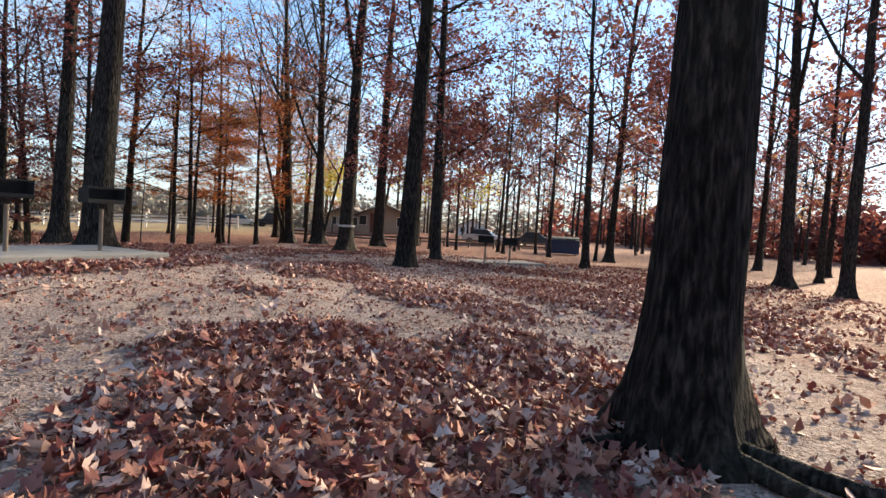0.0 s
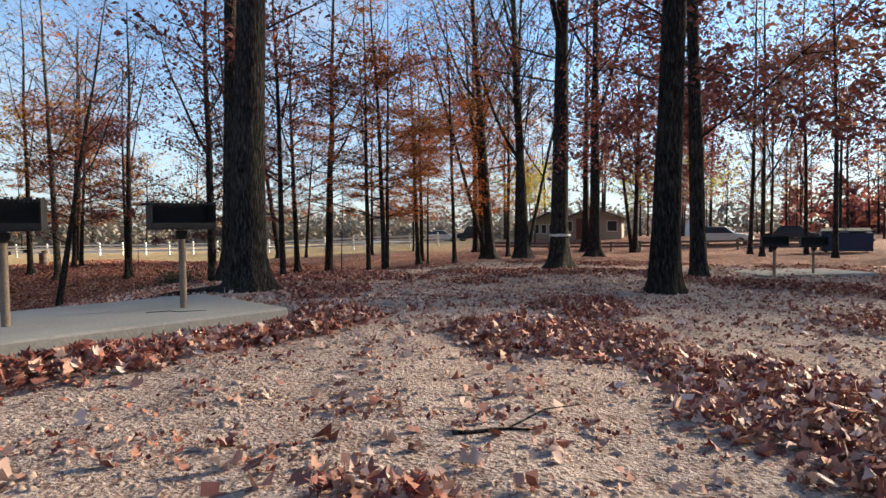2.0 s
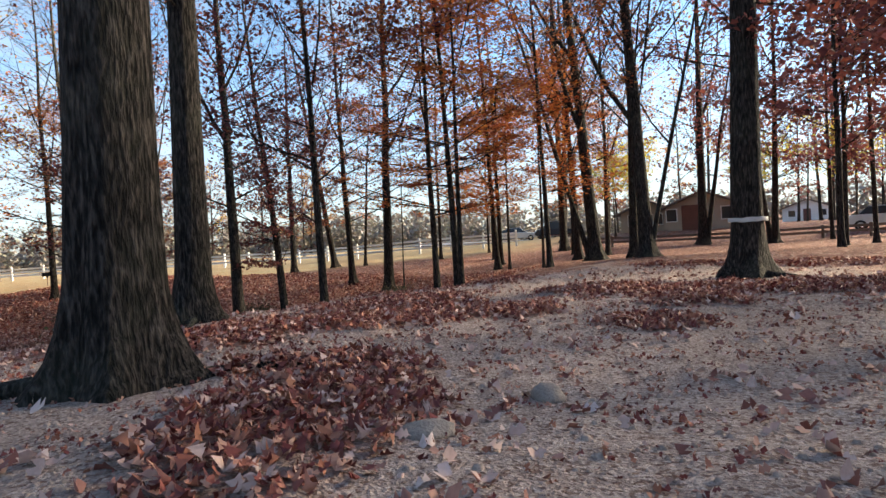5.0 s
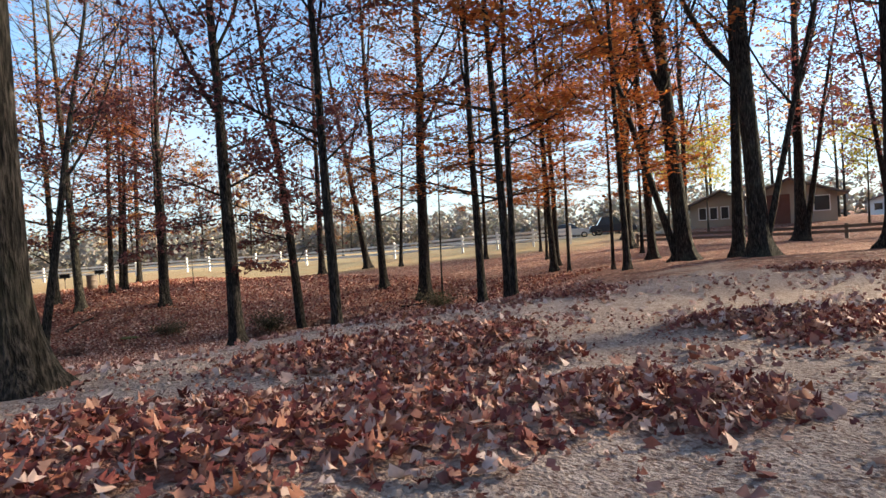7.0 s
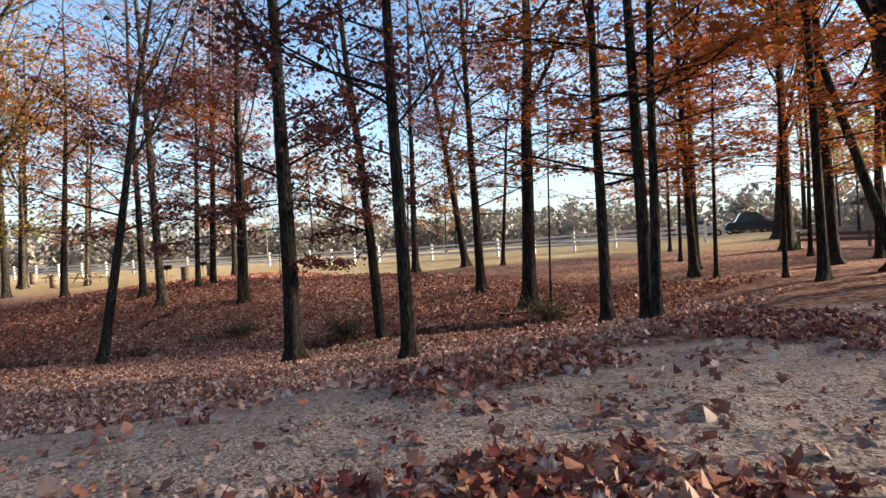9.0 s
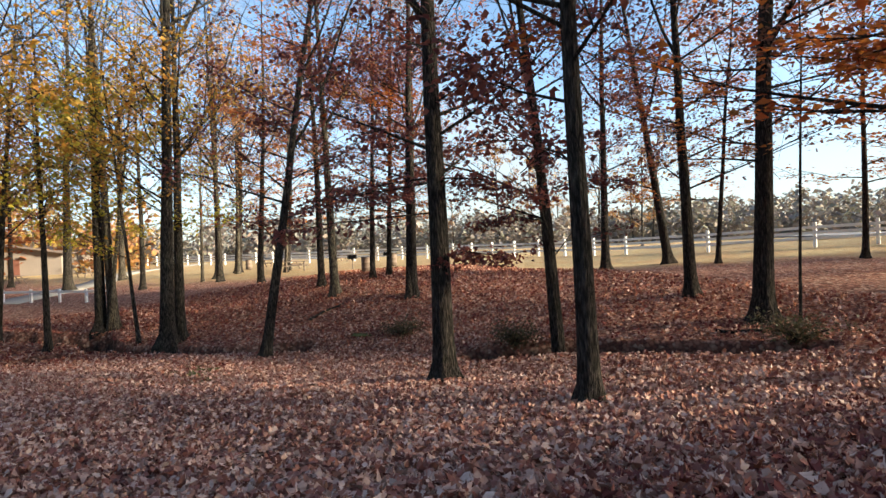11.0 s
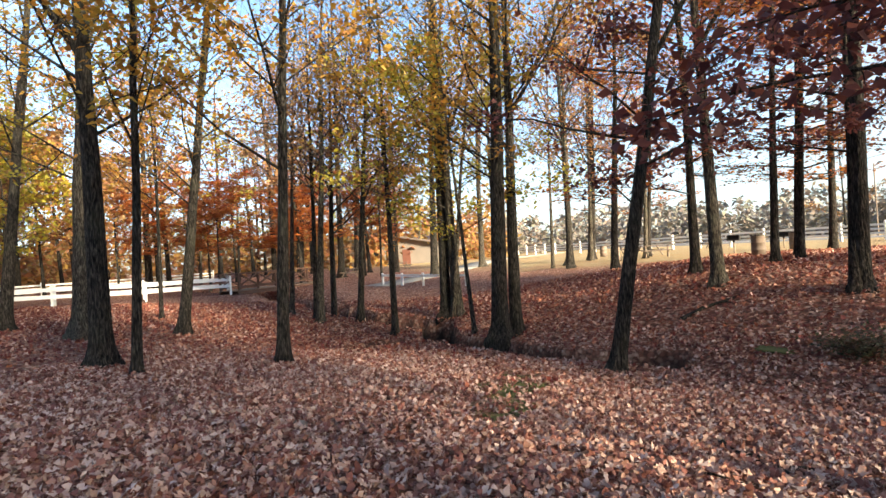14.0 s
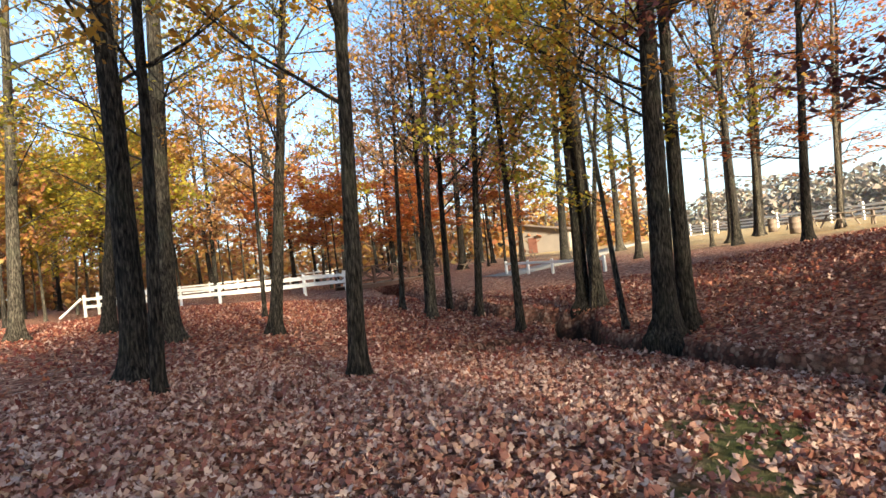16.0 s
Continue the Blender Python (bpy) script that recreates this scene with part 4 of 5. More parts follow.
def crumbs():
    """Small stones and clods on the trodden dirt."""
    g = np.random.RandomState(41)
    n = 20000
    x, y = g.uniform(-10, 6, n * 3), g.uniform(5, 26, n * 3)
    ok = leafy(x, y) < 0.3
    x, y = x[ok][:n], y[ok][:n]
    s = 0.006 + 0.02 * g.uniform(0, 1, len(x)) ** 5
    cube = np.array([[-1, -1, -.4], [1, -.8, -.4], [.9, 1, -.4], [-1, .9, -.4], [-.6, -.6, .6], [.5, -.6, .7], [.6, .5, .5], [-.5, .6, .6]])
    v = cube[None] * s[:, None, None] * g.uniform(0.6, 1.3, (len(x), 8, 3)) + np.stack([x, y, land(x, y) + s * 0.25], -1)[:, None]
    q = np.array([[4, 5, 6, 7], [0, 1, 5, 4], [1, 2, 6, 5], [2, 3, 7, 6], [3, 0, 4, 7]])
    f = (np.arange(len(x))[:, None, None] * 8 + q[None]).reshape(-1, 4)
    tagged(part("gravel", fast_mesh("gravel", v.reshape(-1, 3), f), CLOD), "small stones and clods on the path", "gravel", kind="stuff")


crumbs()


def rock(x, y, sx, sy, sz, turn, seed, label, material=STONE):
    bm = bmesh.new()
    bmesh.ops.create_icosphere(bm, subdivisions=3, radius=1)
    for v in bm.verts:
        v.co *= 1 + 0.22 * noise.noise(v.co * 1.3 + Vector((seed, 0, 0))) + 0.06 * noise.noise(v.co * 4 + Vector((0, seed, 0)))
        v.co = Vector((v.co.x * sx, v.co.y * sy, max(v.co.z, -0.55) * sz))
    ob = part("rock", bm, material)
    smooth(ob.data)
    ob.matrix_world = pose(x, y, floor_at(x, y) + sz * 0.2, 0, 0, turn)
    return tagged(ob, label, "rock")


rock(2.45, 7.55, 0.24, 0.13, 0.05, 20, 2, "flat pale stone lying among the leaves")
rock(-0.75, 14.25, 0.09, 0.07, 0.03, 60, 5, "rounded grey stone beside the leaf heap")
rock(-1.9, 15.9, 0.11, 0.09, 0.04, 10, 8, "flat brown stone on the dirt")
rock(-3.2, 17.5, 0.16, 0.10, 0.06, 40, 11, "flat brown stone on the dirt")
rock(-2.95, 18.6, 0.16, 0.11, 0.08, 130, 14, "rounded grey stone on the dirt")
rock(-1.15, 13.0, 0.06, 0.05, 0.03, 10, 17, "small stone on the dirt")
rock(-27.6, 30.4, 0.45, 0.25, 0.06, 30, 20, "mossy hump beside the creek", MOSS)
rock(-21.3, 22.9, 0.16, 0.1, 0.05, 30, 23, "flat grey stone among leaves")
rock(-50.6, 8.6, 0.5, 0.4, 0.3, 0, 26, "grey boulder in the creek under the bridge")
rock(-49.6, 9.4, 0.35, 0.3, 0.2, 50, 29, "grey boulder in the creek under the bridge")


def root(x, y, pts, r, label="surface root of the trunk beside it"):
    p = [(x + a, y + b, floor_at(x + a, y + b) + c) for a, b, c in pts]
    ob = part("root", stick(p, list(np.linspace(r, r * 0.3, len(p))), 8), BARK)
    tagged(ob, label, "root")


root(5.03, 6.50, ((0.1, -0.1, 0.06), (0.55, -0.5, 0.03), (1.0, -0.62, 0.02), (1.6, -1.0, -0.03)), 0.06)
root(5.03, 6.50, ((0.05, -0.15, 0.06), (0.35, -0.75, 0.03), (0.8, -1.05, 0.02), (1.2, -1.6, -0.03)), 0.055)
root(5.03, 6.50, ((-0.1, -0.1, 0.06), (-0.5, -0.2, 0.02), (-0.9, -0.5, -0.03)), 0.06)
root(-6.1, 17.55, ((0.0, 0.0, 0.10), (0.3, 0.4, 0.04), (0.7, 0.8, 0.03), (1.15, 1.2, 0.0), (1.5, 1.35, -0.03)), 0.055)
root(-6.1, 17.55, ((0.0, 0.0, 0.10), (-1.0, -0.8, 0.02), (-1.6, -0.9, -0.01)), 0.10)
root(-9.45, 20.7, ((0.0, 0.0, 0.10), (0.9, -0.8, 0.0), (1.6, -1.0, -0.01), (2.3, -1.6, -0.03)), 0.05)
root(-2.15, 28.8, ((0.0, 0.0, 0.10), (0.9, -0.5, 0.02), (1.3, -0.5, -0.02)), 0.10)


def fallen(x, y, turn, ln, r):
    g = random.Random(x * 7 + y)
    m = pose(x, y, 0, 0, 0, turn)
    p = []
    for i in range(6):
        q = m @ Vector((ln * (i / 5 - 0.5), g.uniform(-0.06, 0.06) * ln, 0))
        p.append((q.x, q.y, floor_at(q.x, q.y) + r * 0.7))
    top = tagged(part("fallen_branch", stick(p, list(np.linspace(r, r * 0.4, 6)), 7), BARK_DARK), "dark fallen branch lying on leaves", "branch")
    q = [p[3], tuple(np.array(p[3]) + (0.15, 0.2, 0.06)), tuple(np.array(p[3]) + (0.3, 0.45, 0.03))]
    part("twig", stick(q, [r * 0.5, r * 0.35, r * 0.15], 6), BARK_DARK, top)


fallen(-20.6, 27.0, 20, 1.5, 0.035), fallen(-21.4, 28.0, 10, 1.8, 0.045), fallen(-31.2, 30.2, 110, 1.9, 0.06)
fallen(-18.5, 38.0, 30, 2.0, 0.05), fallen(1.2, 11.5, 40, 0.5, 0.012), fallen(-1.0, 9.0, 100, 0.45, 0.01)


def shrub(x, y, wide, tall, seed, label):
    """A low tangle of thin stems with small dark leaves."""
    g = np.random.RandomState(seed)
    top = thing("shrub", pose(x, y, floor_at(x, y)), label, "shrub")
    tubes, spots = [], []
    for _ in range(26):
        w, ln = g.uniform(0, 6.283), g.uniform(0.4, 1.0)
        s = np.linspace(0, 1, 5)[:, None]
        line = np.array([math.cos(w), math.sin(w), 0]) * wide * ln * s + np.array([0, 0, tall]) * (1.4 * s - 0.7 * s * s) * g.uniform(0.5, 1)
        line = line + np.cumsum(g.normal(0, 0.03, (5, 3)), 0)
        line[0, 2] = -0.05
        tubes.append(tube(line, 0.012 * (1 - 0.8 * s[:, 0]), 4))
        spots += list(line[1:])
    part("stem", fast_mesh("stem", *gather(tubes)), BARK_DARK, top)
    spots = np.repeat(np.array(spots), 14, 0)
    v, f = leaf_quads(g, spots + g.normal(0, 0.14, spots.shape), 0.07, 0.2)
    part("foliage", fast_mesh("foliage", v, f), SHRUB, top)


SHRUB = foliage("shrub_leaves", (0.05, 0.06, 0.03), (0.10, 0.09, 0.04), (0.12, 0.06, 0.04))
for x, y, w, h, s in ((-21.2, 33.4, 1.1, 0.8, 1), (-22.6, 33.4, 1.0, 0.7, 2), (-18.8, 35.4, 1.2, 0.7, 3), (-26.6, 31.6, 0.8, 0.4, 5),
                      (-10.6, 20.0, 0.8, 0.35, 6), (-17.0, 37.2, 1.0, 0.6, 7)):
    shrub(x, y, w, h, s, "low dark thicket on the creek bank")


# ---- the slab and its grills ----
SLAB_TURN = 68.9
slab = block(-6.2, 0.0, -0.16, 0.0, 2.1, 0.0, 0.02)
bmesh.ops.subdivide_edges(slab, edges=slab.edges[:], cuts=3, use_grid_fill=True)
slab = part("concrete_slab", slab, CONCRETE)
slab.matrix_world = pose(-1.75, 13.5, 0.10, 0, 0, SLAB_TURN)
tagged(slab, "grey concrete slab with worn edges on the dirt", "slab")


twig = part("fallen_twig", stick([(-2.86, 12.70, 0.108), (-2.70, 12.84, 0.114), (-2.58, 12.86, 0.109), (-2.40, 13.02, 0.108)], [0.003, 0.005, 0.004, 0.002], 6), BARK)
tagged(twig, "thin crooked twig lying on the concrete slab", "twig")


def grill(x, y, z, turn, tall, label, group="park grills"):
    """A park grill: an open steel firebox with a grate on a pipe."""
    top = thing("park_grill", pose(x, y, z, 0, 0, turn), label, "grill", group)
    w, d, h = 0.305, 0.20, 0.29
    b = tall - h
    part("post", stick([(0, 0, -0.08), (0, 0, b * 0.5), (0, 0, b)], 0.035, 14), GALV, top, "rust-streaked steel pipe")
    part("collar", stick([(0, 0, b - 0.10), (0, 0, b - 0.01)], [0.05, 0.062], 14), IRON, top)
    fb = part("firebox", block(-w, -d, b, w, d, b + 0.012, 0.003), IRON, top, "soot-black steel firebox")
    part("back_panel", block(-w, d - 0.01, b + 0.012, w, d, b + h, 0.003), IRON, fb)
    for s in (-1, 1):
        part("side_panel", block(s * w - 0.006, -d, b + 0.012, s * w + 0.006, d - 0.01, b + h, 0.003), IRON, fb)
    part("front_lip", block(-w, -d, b + 0.012, w, -d + 0.01, b + 0.07, 0.003), IRON, fb)
    gr = part("grate", block(-w + 0.02, -d + 0.02, b + h - 0.03, w - 0.02, -d + 0.035, b + h - 0.015, 0.003), IRON, top, "blackened steel grate")
    for i in range(17):
        xx = -w + 0.03 + i * (2 * w - 0.06) / 16
        part("bar", stick([(xx, -d + 0.02, b + h - 0.015), (xx, d - 0.02, b + h - 0.015)], 0.006, 6), IRON, gr)
    for i in range(13):
        xx = -w + 0.02 + i * (2 * w - 0.04) / 12
        part("tooth", block(xx - 0.011, d - 0.012, b + h, xx + 0.011, d + 0.002, b + h + 0.022, 0.002), IRON, fb)
    part("handle", stick([(-w + 0.02, -d + 0.06, b + h - 0.03), (-w - 0.13, -d + 0.06, b + h - 0.03)], 0.009, 8), IRON, top)
    part("grip", stick([(-w - 0.09, -d + 0.06, b + h - 0.03), (-w - 0.16, -d + 0.06, b + h - 0.03)], 0.018, 10), RUST, top)
    return top


grill(-3.39, 11.73, 0.10, 52, 1.12, "black steel park grill on a pipe set in concrete")
grill(-2.85, 13.15, 0.10, 58, 1.12, "black steel park grill on a pipe set in concrete")
grill(4.17, 26.18, floor_at(4.17, 26.18), 0, 1.05, "black park grill standing by a small pad")
grill(5.19, 26.96, floor_at(5.19, 26.96), 0, 1.05, "black park grill standing by a small pad")
grill(-52.0, 40.2, floor_at(-52.0, 40.2), 60, 1.0, "small dark park grill on the field")
grill(-47.5, 36.0, floor_at(-47.5, 36.0), 60, 1.0, "small dark park grill on the field")
pad = part("concrete_pad", block(-1.6, -0.9, -0.12, 1.6, 0.9, 0.03, 0.015), CONCRETE)
pad.matrix_world = pose(4.9, 27.3, floor_at(4.9, 27.3), 0, 0, 30)
tagged(pad, "small pale concrete pad half under leaves", "slab")

# the white band on the banded oak
v, f = tube([(-2.13, 28.80, floor_at(-2.16, 28.82) + h) for h in (1.19, 1.21, 1.26, 1.28)], [0.375, 0.382, 0.380, 0.372], 24)
v[:, 2] += 0.008 * np.sin(np.arange(len(v)) * 2.1) + 0.006 * np.sin(np.arange(len(v)) * 0.9)
tagged(part("paper_band", smooth(fast_mesh("paper_band", v, f)), PAPER), "torn white band wrapped round the oak trunk", "band")


# ---- fences, bridge and buildings ----
def rail_fence(name, pts, post_h, rails, rail_h, thick, material, label, step, category="fence"):
    """Posts and level rails from point to point on the ground."""
    top = thing(name, pose(pts[0][0], pts[0][1], floor_at(*pts[0])), label, category)
    o = Vector((pts[0][0], pts[0][1], floor_at(*pts[0])))
    stops = []
    for (ax, ay), (bx, by) in zip(pts[:-1], pts[1:]):
        n = max(1, round(math.hypot(bx - ax, by - ay) / step))
        stops += [(ax + (bx - ax) * i / n, ay + (by - ay) * i / n) for i in range(n)]
    stops.append(pts[-1])
    post = block(-thick / 2, -thick / 2, -0.3, thick / 2, thick / 2, post_h, 0.01)
    pm = bpy.data.meshes.new("post")
    post.to_mesh(pm)
    post.free()
    pm.materials.append(material)
    for i, (x, y) in enumerate(stops):
        p = new("post", pm)
        p.parent = top
        nxt = stops[min(i + 1, len(stops) - 1)]
        prv = stops[max(i - 1, 0)]
        a = math.degrees(math.atan2(nxt[1] - prv[1], nxt[0] - prv[0]))
        p.matrix_local = Matrix.Translation(Vector((x, y, floor_at(x, y))) - o) @ pose(0, 0, 0, 0, 0, a)
        if i + 1 < len(stops):
            q0, q1 = Vector((x, y, floor_at(x, y))), Vector((*nxt, floor_at(*nxt)))
            ln = (q1 - q0).length
            for k in range(rails):
                z = post_h * (0.80 - k * (0.66 / max(1, rails)))
                r = part("rail", block(0, -thick * 0.62, z - rail_h / 2, ln, -thick * 0.5 + 0.002, z + rail_h / 2, 0.006), material, top)
                r.matrix_local = Matrix.Translation(q0 - o) @ pose(0, 0, 0, 0, -math.degrees(math.asin((q1.z - q0.z) / ln)), math.degrees(math.atan2(q1.y - q0.y, q1.x - q0.x)))
    return top


rail_fence("white_fence", [(-42.0, -6.8), (-46.0, -1.4), (-50.3, 4.8)], 1.25, 2, 0.16, 0.13, WHITE, "white painted two-rail fence along the far side of the path", 2.2)
rail_fence("white_fence", [(-40.4, -5.7), (-44.5, 0.0), (-48.8, 5.9)], 1.25, 2, 0.16, 0.13, WHITE, "white painted two-rail wooden fence by the creek", 2.2)
rail_fence("white_fence", [(-52.0, 15.2), (-49.5, 18.5), (-47.2, 21.5)], 0.8, 1, 0.14, 0.13, WHITE, "short white rail fence beyond the bridge", 2.2)
rail_fence("white_fence", [(-66.0, -6.0), (-58.0, -11.0), (-50.0, -16.0)], 1.2, 3, 0.14, 0.13, WHITE, "white rail fence among the far trees", 2.6)
rail_fence("field_fence", [(-106.0, 21.0), (-89.0, 29.0), (-72.0, 38.2), (-60.0, 50.0), (-41.0, 54.8), (-29.0, 57.5), (-21.0, 60.5)], 1.4, 3, 0.16, 0.16, WHITE, "long white three-rail fence round the field", 3.0)
rail_fence("log_fence", [(-14.5, 55.5), (-6.0, 56.5), (3.0, 55.0), (12.0, 52.5)], 0.8, 2, 0.16, 0.16, OLDWOOD, "low dark split-log fence under the trees", 2.6)
brace = part("fence_brace", block(0, -0.07, -0.06, 1.5, 0.07, 0.06, 0.01), WHITE)
brace.matrix_world = pose(-39.65, -6.75, floor_at(-39.65, -6.75) + 0.06, 0, -40, 126)
tagged(brace, "slanting white timber at the fence end", "fence")


def bridge():
    """A timber footbridge with crossed side rails."""
    top = thing("footbridge", pose(-49.0, 6.3, -1.95, 0, 0, 163), "brown timber footbridge with crossed railings over the creek", "bridge")
    ln, w = 8.6, 1.7
    for s in (0, w):
        part("beam", block(0, s - 0.09, -0.3, ln, s + 0.09, -0.05, 0.01), BROWNWOOD, top)
    for i in range(43):
        part("plank", block(0.01 + i * 0.2, -0.12, -0.05, 0.19 + i * 0.2, w + 0.12, 0.0, 0.006), OLDWOOD, top)
    for s in (0.0, w):
        for i in range(6):
            x = 0.1 + i * (ln - 0.2) / 5
            part("post", block(x - 0.06, s - 0.06, -0.3, x + 0.06, s + 0.06, 1.05, 0.01), BROWNWOOD, top)
        part("handrail", block(0, s - 0.08, 1.05, ln, s + 0.08, 1.12, 0.01), BROWNWOOD, top)
        part("low_rail", block(0, s - 0.03, 0.14, ln, s + 0.03, 0.24, 0.01), BROWNWOOD, top)
        for i in range(5):
            x0, x1 = 0.16 + i * (ln - 0.2) / 5, 0.04 + (i + 1) * (ln - 0.2) / 5
            for a, b in ((0.26, 1.02), (1.02, 0.26)):
                part("brace", stick([(x0, s, a), (x1, s, b)], 0.04, 6), BROWNWOOD, top)
    for x in (0.0, ln):
        part("abutment", block(x - 0.25, -0.3, -1.4, x + 0.25, w + 0.3, -0.3, 0.03), STONE, top, "rough stone abutment")


bridge()


def window(parent, x, y, z, w, h):
    win = part("window", block(x - w / 2, y - 0.02, z, x + w / 2, y + 0.03, z + h, 0.0), GLASS, parent)
    for a, b, c, d in ((-w / 2 - 0.06, 0, -w / 2, h), (w / 2, 0, w / 2 + 0.06, h), (-w / 2 - 0.06, -0.06, w / 2 + 0.06, 0), (-w / 2 - 0.06, h, w / 2 + 0.06, h + 0.06)):
        part("frame", block(x + a, y - 0.05, z + b, x + c, y + 0.05, z + d, 0.006), WHITE, win)


def gable(name, x, y, turn, wide, deep, eave, ridge, wall, label, doors=(), windows=(), chimney=False):
    """A gabled building whose front looks along its own -y."""
    top = thing(name, pose(x, y, floor_at(x, y) - 0.1, 0, 0, turn), label, "house")
    bm = bmesh.new()
    a, b = wide / 2, deep
    front = [bm.verts.new(p) for p in ((-a, 0, 0), (a, 0, 0), (a, 0, eave), (0, 0, ridge), (-a, 0, eave))]
    rear = [bm.verts.new(p) for p in ((-a, b, 0), (a, b, 0), (a, b, eave), (0, b, ridge), (-a, b, eave))]
    bm.faces.new(front)
    bm.faces.new(rear[::-1])
    for i in range(5):
        bm.faces.new((front[i], rear[i], rear[(i + 1) % 5], front[(i + 1) % 5]))
    bmesh.ops.recalc_face_normals(bm, faces=bm.faces[:])
    part("wall", bm, wall, top)
    slope = math.atan2(ridge - eave, a)
    ln = math.hypot(a, ridge - eave) + 0.7
    for s in (-1, 1):
        r = part("roof", block(-0.05 if s < 0 else -ln + 0.05, -0.6, 0.0, ln - 0.05 if s < 0 else 0.05, b + 0.6, 0.16, 0.02), ROOF, top, "brown shingled roof")
        r.matrix_local = pose(0, 0, ridge + 0.02, 0, math.degrees(slope) if s < 0 else -math.degrees(slope), 0) @ pose(0, 0, 0)
    for dx, w, h in doors:
        part("door", block(dx - w / 2, -0.04, 0.05, dx + w / 2, 0.02, h, 0.01), BRICK, top)
    for wx, z, w, h in windows:
        window(top, wx, -0.02, z, w, h)
    return top


gable("park_house", -6.9, 67.0, 4, 5.6, 8.0, 2.1, 3.2, TANWALL, "tan park building with a low brown gabled roof", ((-0.8, 1.6, 2.2),), ((1.9, 0.9, 0.9, 1.0), (-2.4, 0.9, 0.8, 1.0)))
gable("park_house", -11.6, 68.6, 4, 4.6, 6.0, 1.8, 2.8, TANWALL, "low tan wing of the park building", (), ((-1.4, 0.7, 0.5, 0.9), (-0.6, 0.7, 0.5, 0.9), (0.2, 0.7, 0.5, 0.9), (1.0, 0.7, 0.5, 0.9)))
gable("white_house", 2.5, 118.0, -4, 6.5, 6, 2.0, 3.3, WHITE, "white low house behind the trees", ((0, 1.0, 1.9),), ((-2, 0.8, 0.9, 0.9), (2, 0.8, 0.9, 0.9)))
gable("shelter", -90.0, 6.0, 75, 14, 9, 2.6, 3.9, GREYWALL, "low grey-brown building with a dark roof behind trees", ((2, 1.2, 2.1),), ((-3, 1, 1.6, 1.2),))


def car(x, y, turn, body, label, tall=1.5):
    """A parked car seen from afar."""
    top = thing("parked_car", pose(x, y, floor_at(x, y), 0, 0, turn), label, "car", "cars on the lot")
    bm = bmesh.new()
    prof = ((-2.2, 0.35), (-2.25, 0.75), (-2.1, 0.95), (-1.3, 1.02), (1.0, 1.0), (2.05, 0.85), (2.2, 0.6), (2.18, 0.35))
    left = [bm.verts.new((px, -0.88, pz)) for px, pz in prof]
    right = [bm.verts.new((px, 0.88, pz)) for px, pz in prof]
    bm.faces.new(left)
    bm.faces.new(right[::-1])
    for i in range(len(prof)):
        j = (i + 1) % len(prof)
        bm.faces.new((left[i], right[i], right[j], left[j]))
    bmesh.ops.recalc_face_normals(bm, faces=bm.faces[:])
    bmesh.ops.bevel(bm, geom=bm.edges[:], offset=0.05, segments=2, affect="EDGES")
    part("body", bm, body, top)
    bm = block(-1.5, -0.72, 1.0, 0.9, 0.72, tall, 0.0)
    for v in bm.verts:
        if v.co.z > tall - 0.01:
            v.co.x = -1.05 if v.co.x < 0 else 0.25
            v.co.y *= 0.85
    part("cabin", bm, GLASS, top, "dark car windows")
    part("roof", block(-1.05, -0.61, tall, 0.25, 0.61, tall + 0.04, 0.015), body, top)
    for wx in (-1.4, 1.4):
        for wy in (-0.86, 0.86):
            wh = part("wheel", stick([(wx, wy - 0.1, 0.33), (wx, wy - 0.09, 0.33), (wx, wy + 0.09, 0.33), (wx, wy + 0.1, 0.33)], [0.2, 0.33, 0.33, 0.2], 16), RUBBER, top)
            part("rim", stick([(wx, wy - 0.105, 0.33), (wx, wy + 0.105, 0.33)], 0.17, 12), SILVER, wh)
    for wy in (-0.65, 0.65):
        part("headlight", block(2.12, wy - 0.14, 0.62, 2.2, wy + 0.14, 0.76, 0.01), WHITE, top)


car(-27.5, 76.5, 20, SILVER, "silver parked car on the far lot")
car(-30.2, 81.0, 15, NAVY, "dark parked car on the far lot")
car(-22.5, 75.0, 25, NAVY, "dark parked van on the far lot", 1.75)
car(-24.5, 79.5, 20, REDPAINT, "red parked car on the far lot")
car(4.5, 60.0, -10, SILVER, "silver parked car before the park building")
car(9.5, 59.0, -10, NAVY, "dark parked car before the park building")
lot = part("parking_lot", block(-19, -4, -0.1, 19, 5, 0.03, 0.0), ASPHALT)
lot.matrix_world = pose(-28, 77.2, floor_at(-28, 77.2), 0, 0, 165)
tagged(lot, "grey asphalt parking lot", "road", kind="structure")


def strip(name, pts, wide, material, label):
    """A paved strip that follows the ground."""
    v = []
    for i, (x, y) in enumerate(pts):
        a, b = pts[max(0, i - 1)], pts[min(len(pts) - 1, i + 1)]
        d = Vector((b[0] - a[0], b[1] - a[1], 0)).normalized()
        for s in (-1, -0.96, 0.96, 1):
            px, py = x - d.y * wide * s, y + d.x * wide * s
            v.append((px, py, floor_at(px, py) + (0.04 if abs(s) < 1 else -0.1)))
    f = [(4 * i + k, 4 * i + k + 1, 4 * i + k + 5, 4 * i + k + 4) for i in range(len(pts) - 1) for k in range(3)]
    tagged(part(name, fast_mesh(name, v, f), material), label, "path", kind="structure")


strip("road", [(-130.0, 34.0), (-100.0, 44.0), (-80.0, 58.0), (-62.0, 68.0), (-44.0, 72.0)], 5.0, ASPHALT, "pale grey road beyond the field fence")
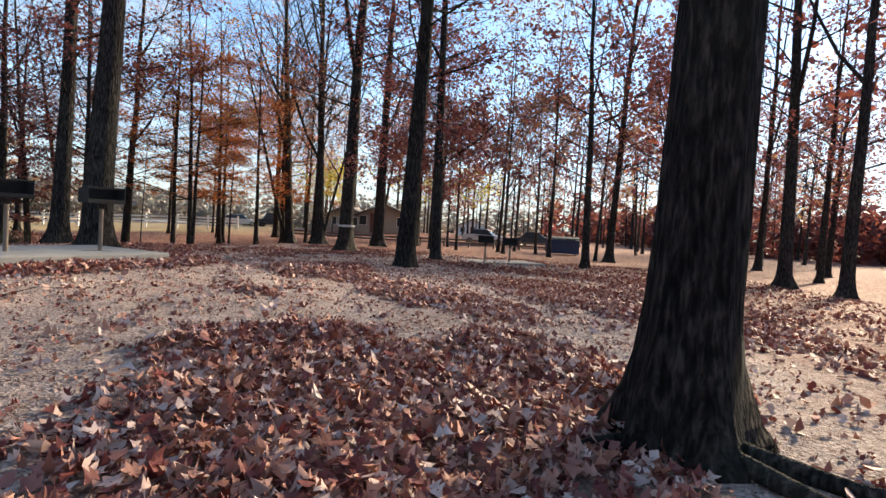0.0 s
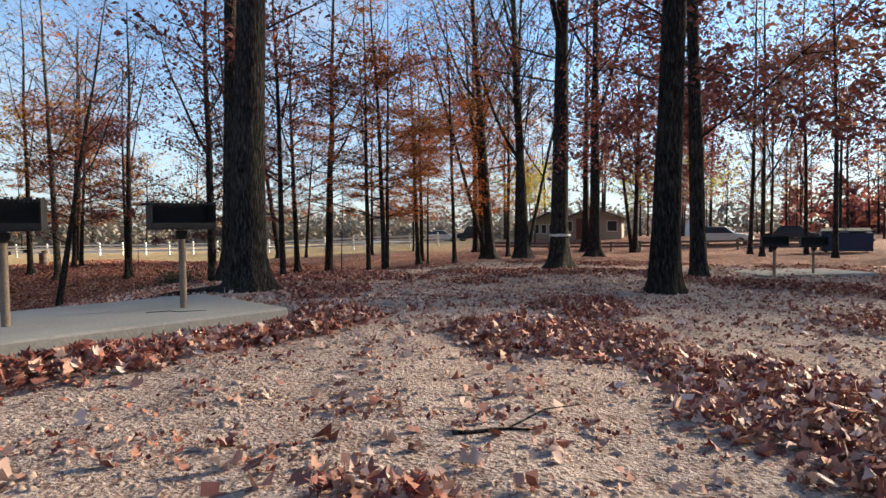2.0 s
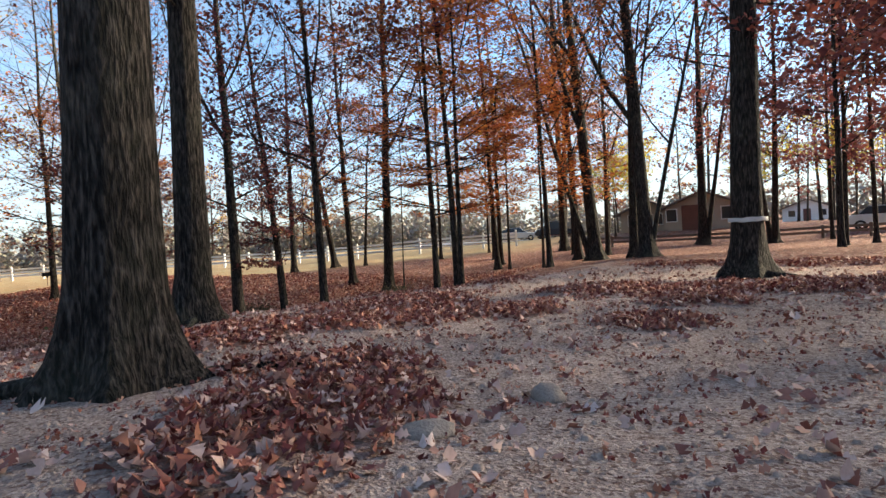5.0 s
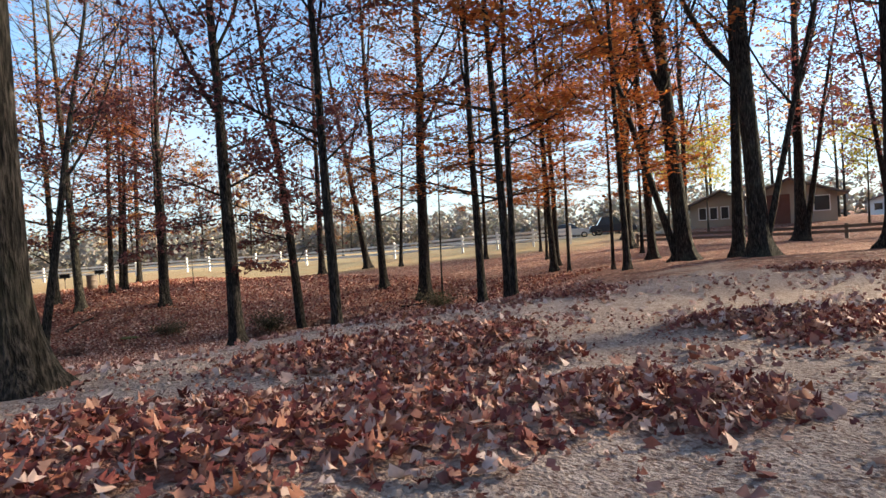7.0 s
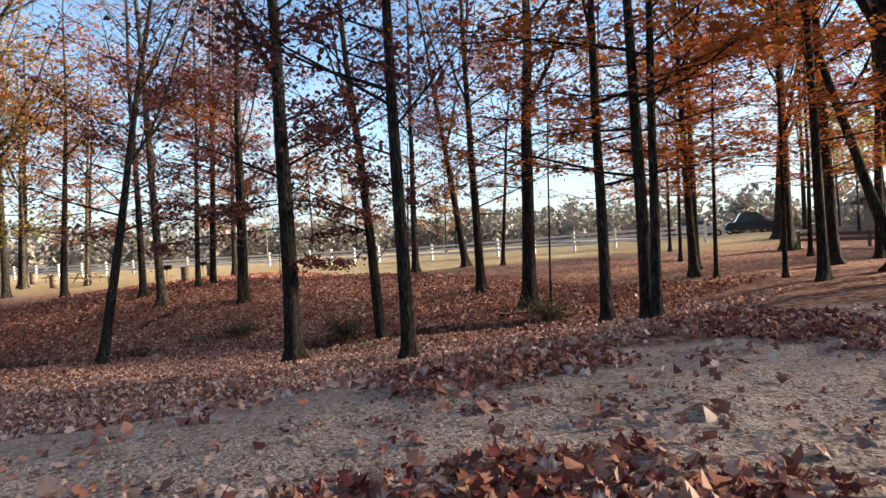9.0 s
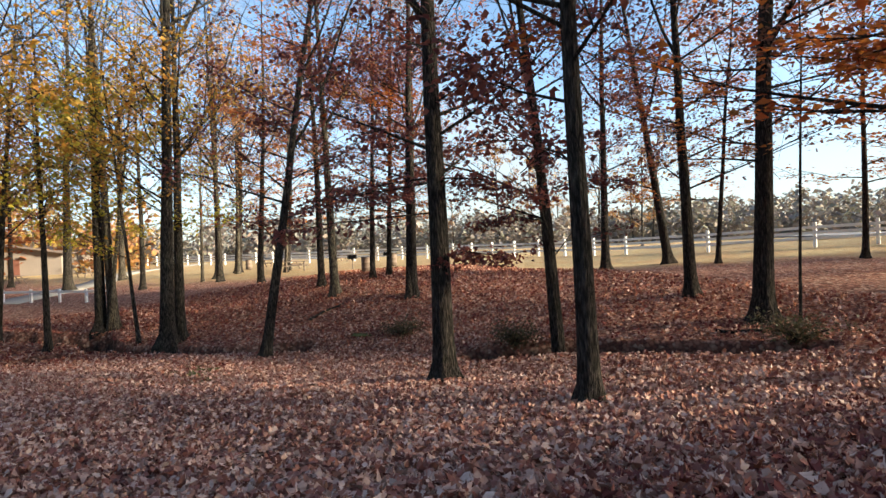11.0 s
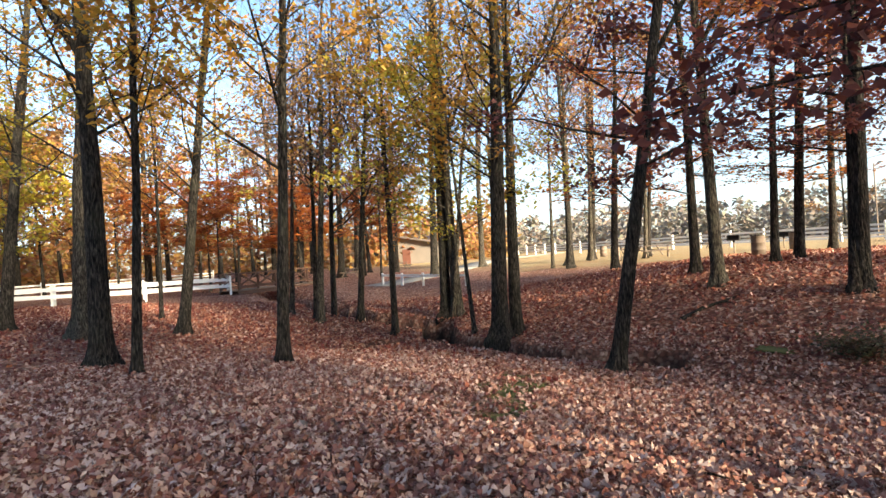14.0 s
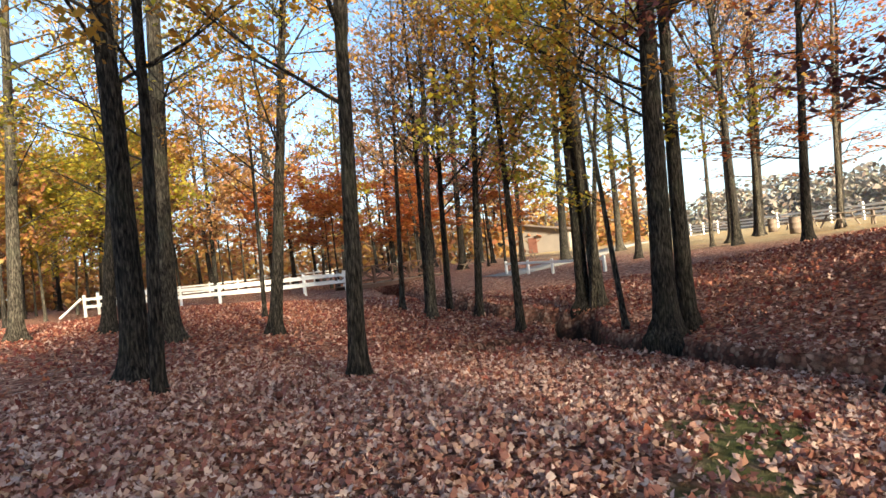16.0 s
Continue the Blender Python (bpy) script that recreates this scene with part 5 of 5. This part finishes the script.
strip("path", [(-51 - 2.0 * i, 15.0 + 1.2 * math.sin(i * 0.35) + 0.5 * i) for i in range(24)], 1.3, CONCRETE, "pale paved path beyond the bridge")


def dumpster(x, y, turn):
    top = thing("dumpster", pose(x, y, floor_at(x, y), 0, 0, turn), "dark blue steel dumpster at the edge of the wood", "dumpster")
    bm = block(-1.25, -0.7, 0.12, 1.25, 0.7, 1.35, 0.02)
    for v in bm.verts:
        if v.co.z > 1.0 and v.co.y < 0:
            v.co.z -= 0.18
    part("body", bm, BLUE, top)
    for s in (-1, 1):
        part("lid", block(s * 0.63 - 0.6, -0.72, 1.37, s * 0.63 + 0.6, 0.72, 1.41, 0.01, pose(0, 0, 0, 6, 0, 0)), RUBBER, top)
        part("sleeve", block(s * 1.3 - 0.05, -0.5, 0.7, s * 1.3 + 0.05, 0.5, 0.85, 0.01), BLUE, top)
        for t in (-0.5, 0.5):
            part("wheel", stick([(s * 1.0 - 0.03, t, 0.07), (s * 1.0 + 0.03, t, 0.07)], 0.07, 10), RUBBER, top)


dumpster(10.6, 49.3, -6)


def picnic_table(x, y, turn, label):
    top = thing("picnic_table", pose(x, y, floor_at(x, y), 0, 0, turn), label, "table", "picnic tables")
    for i in range(5):
        part("top_plank", block(-0.95, -0.37 + i * 0.15, 0.72, 0.95, -0.23 + i * 0.15, 0.76, 0.006), OLDWOOD, top)
    for s in (-1, 1):
        for i in range(2):
            part("seat_plank", block(-0.95, s * 0.72 - 0.15 + i * 0.15, 0.42, 0.95, s * 0.72 - 0.01 + i * 0.15, 0.46, 0.006), OLDWOOD, top)
    for ex in (-0.65, 0.65):
        for s in (-1, 1):
            part("leg", stick([(ex, s * 0.25, 0.72), (ex, s * 0.7, 0.0)], 0.05, 6), OLDWOOD, top)
        part("cross_bar", block(ex - 0.04, -0.8, 0.36, ex + 0.04, 0.8, 0.42, 0.006), OLDWOOD, top)


for x, y, w in ((-58.0, 33.5, 20), (-66.0, 33.0, 50), (-70.0, 41.0, 10), (-52.5, 33.0, 80), (-70.0, 12.0, 30), (-74.0, 16.5, 70), (-62.0, 9.5, 10)):
    picnic_table(x, y, w, "weathered wooden picnic table on the dry grass")


def barrel(x, y, label):
    top = thing("trash_barrel", pose(x, y, floor_at(x, y)), label, "trash can", "trash barrels")
    v, f = tube([(0, 0, z) for z in (0.0, 0.02, 0.28, 0.30, 0.32, 0.58, 0.60, 0.62, 0.88, 0.90, 0.90, 0.5)], [0.2, 0.28, 0.28, 0.295, 0.28, 0.28, 0.295, 0.28, 0.28, 0.29, 0.26, 0.25], 18)
    part("drum", smooth(fast_mesh("drum", v, f)), OLDWOOD, top)
    part("liner", stick([(0, 0, 0.86), (0, 0, 0.93)], [0.262, 0.30], 16), RUBBER, top)


for x, y in ((-41.2, 35.0), (-55.0, 30.8), (-47.5, 39.0), (-64.5, 31.0)):
    barrel(x, y, "brown trash barrel standing on the field")


def pole(x, y, tall, label):
    top = thing("lamp_post", pose(x, y, floor_at(x, y)), label, "post")
    part("pole", stick([(0, 0, -0.2), (0, 0, tall)], [0.09, 0.06], 10), GALV, top)
    part("arm", stick([(0, 0, tall - 0.3), (1.1, 0, tall)], 0.035, 8), GALV, top)
    part("lamp_head", block(0.9, -0.13, tall - 0.06, 1.5, 0.13, tall + 0.06, 0.02), GALV, top)


pole(-80.0, 60.0, 7.5, "thin grey lamp post at the field's edge"), pole(-40.0, 95.0, 8.0, "thin grey lamp post by the lot")

# a staked sapling and its ties
grow(-34.5, 37.5, 0.05, 0.0, 0.0, "m", tall=3.2, limbs=7, crown=0.5, lab="thin young sapling standing alone on the field")
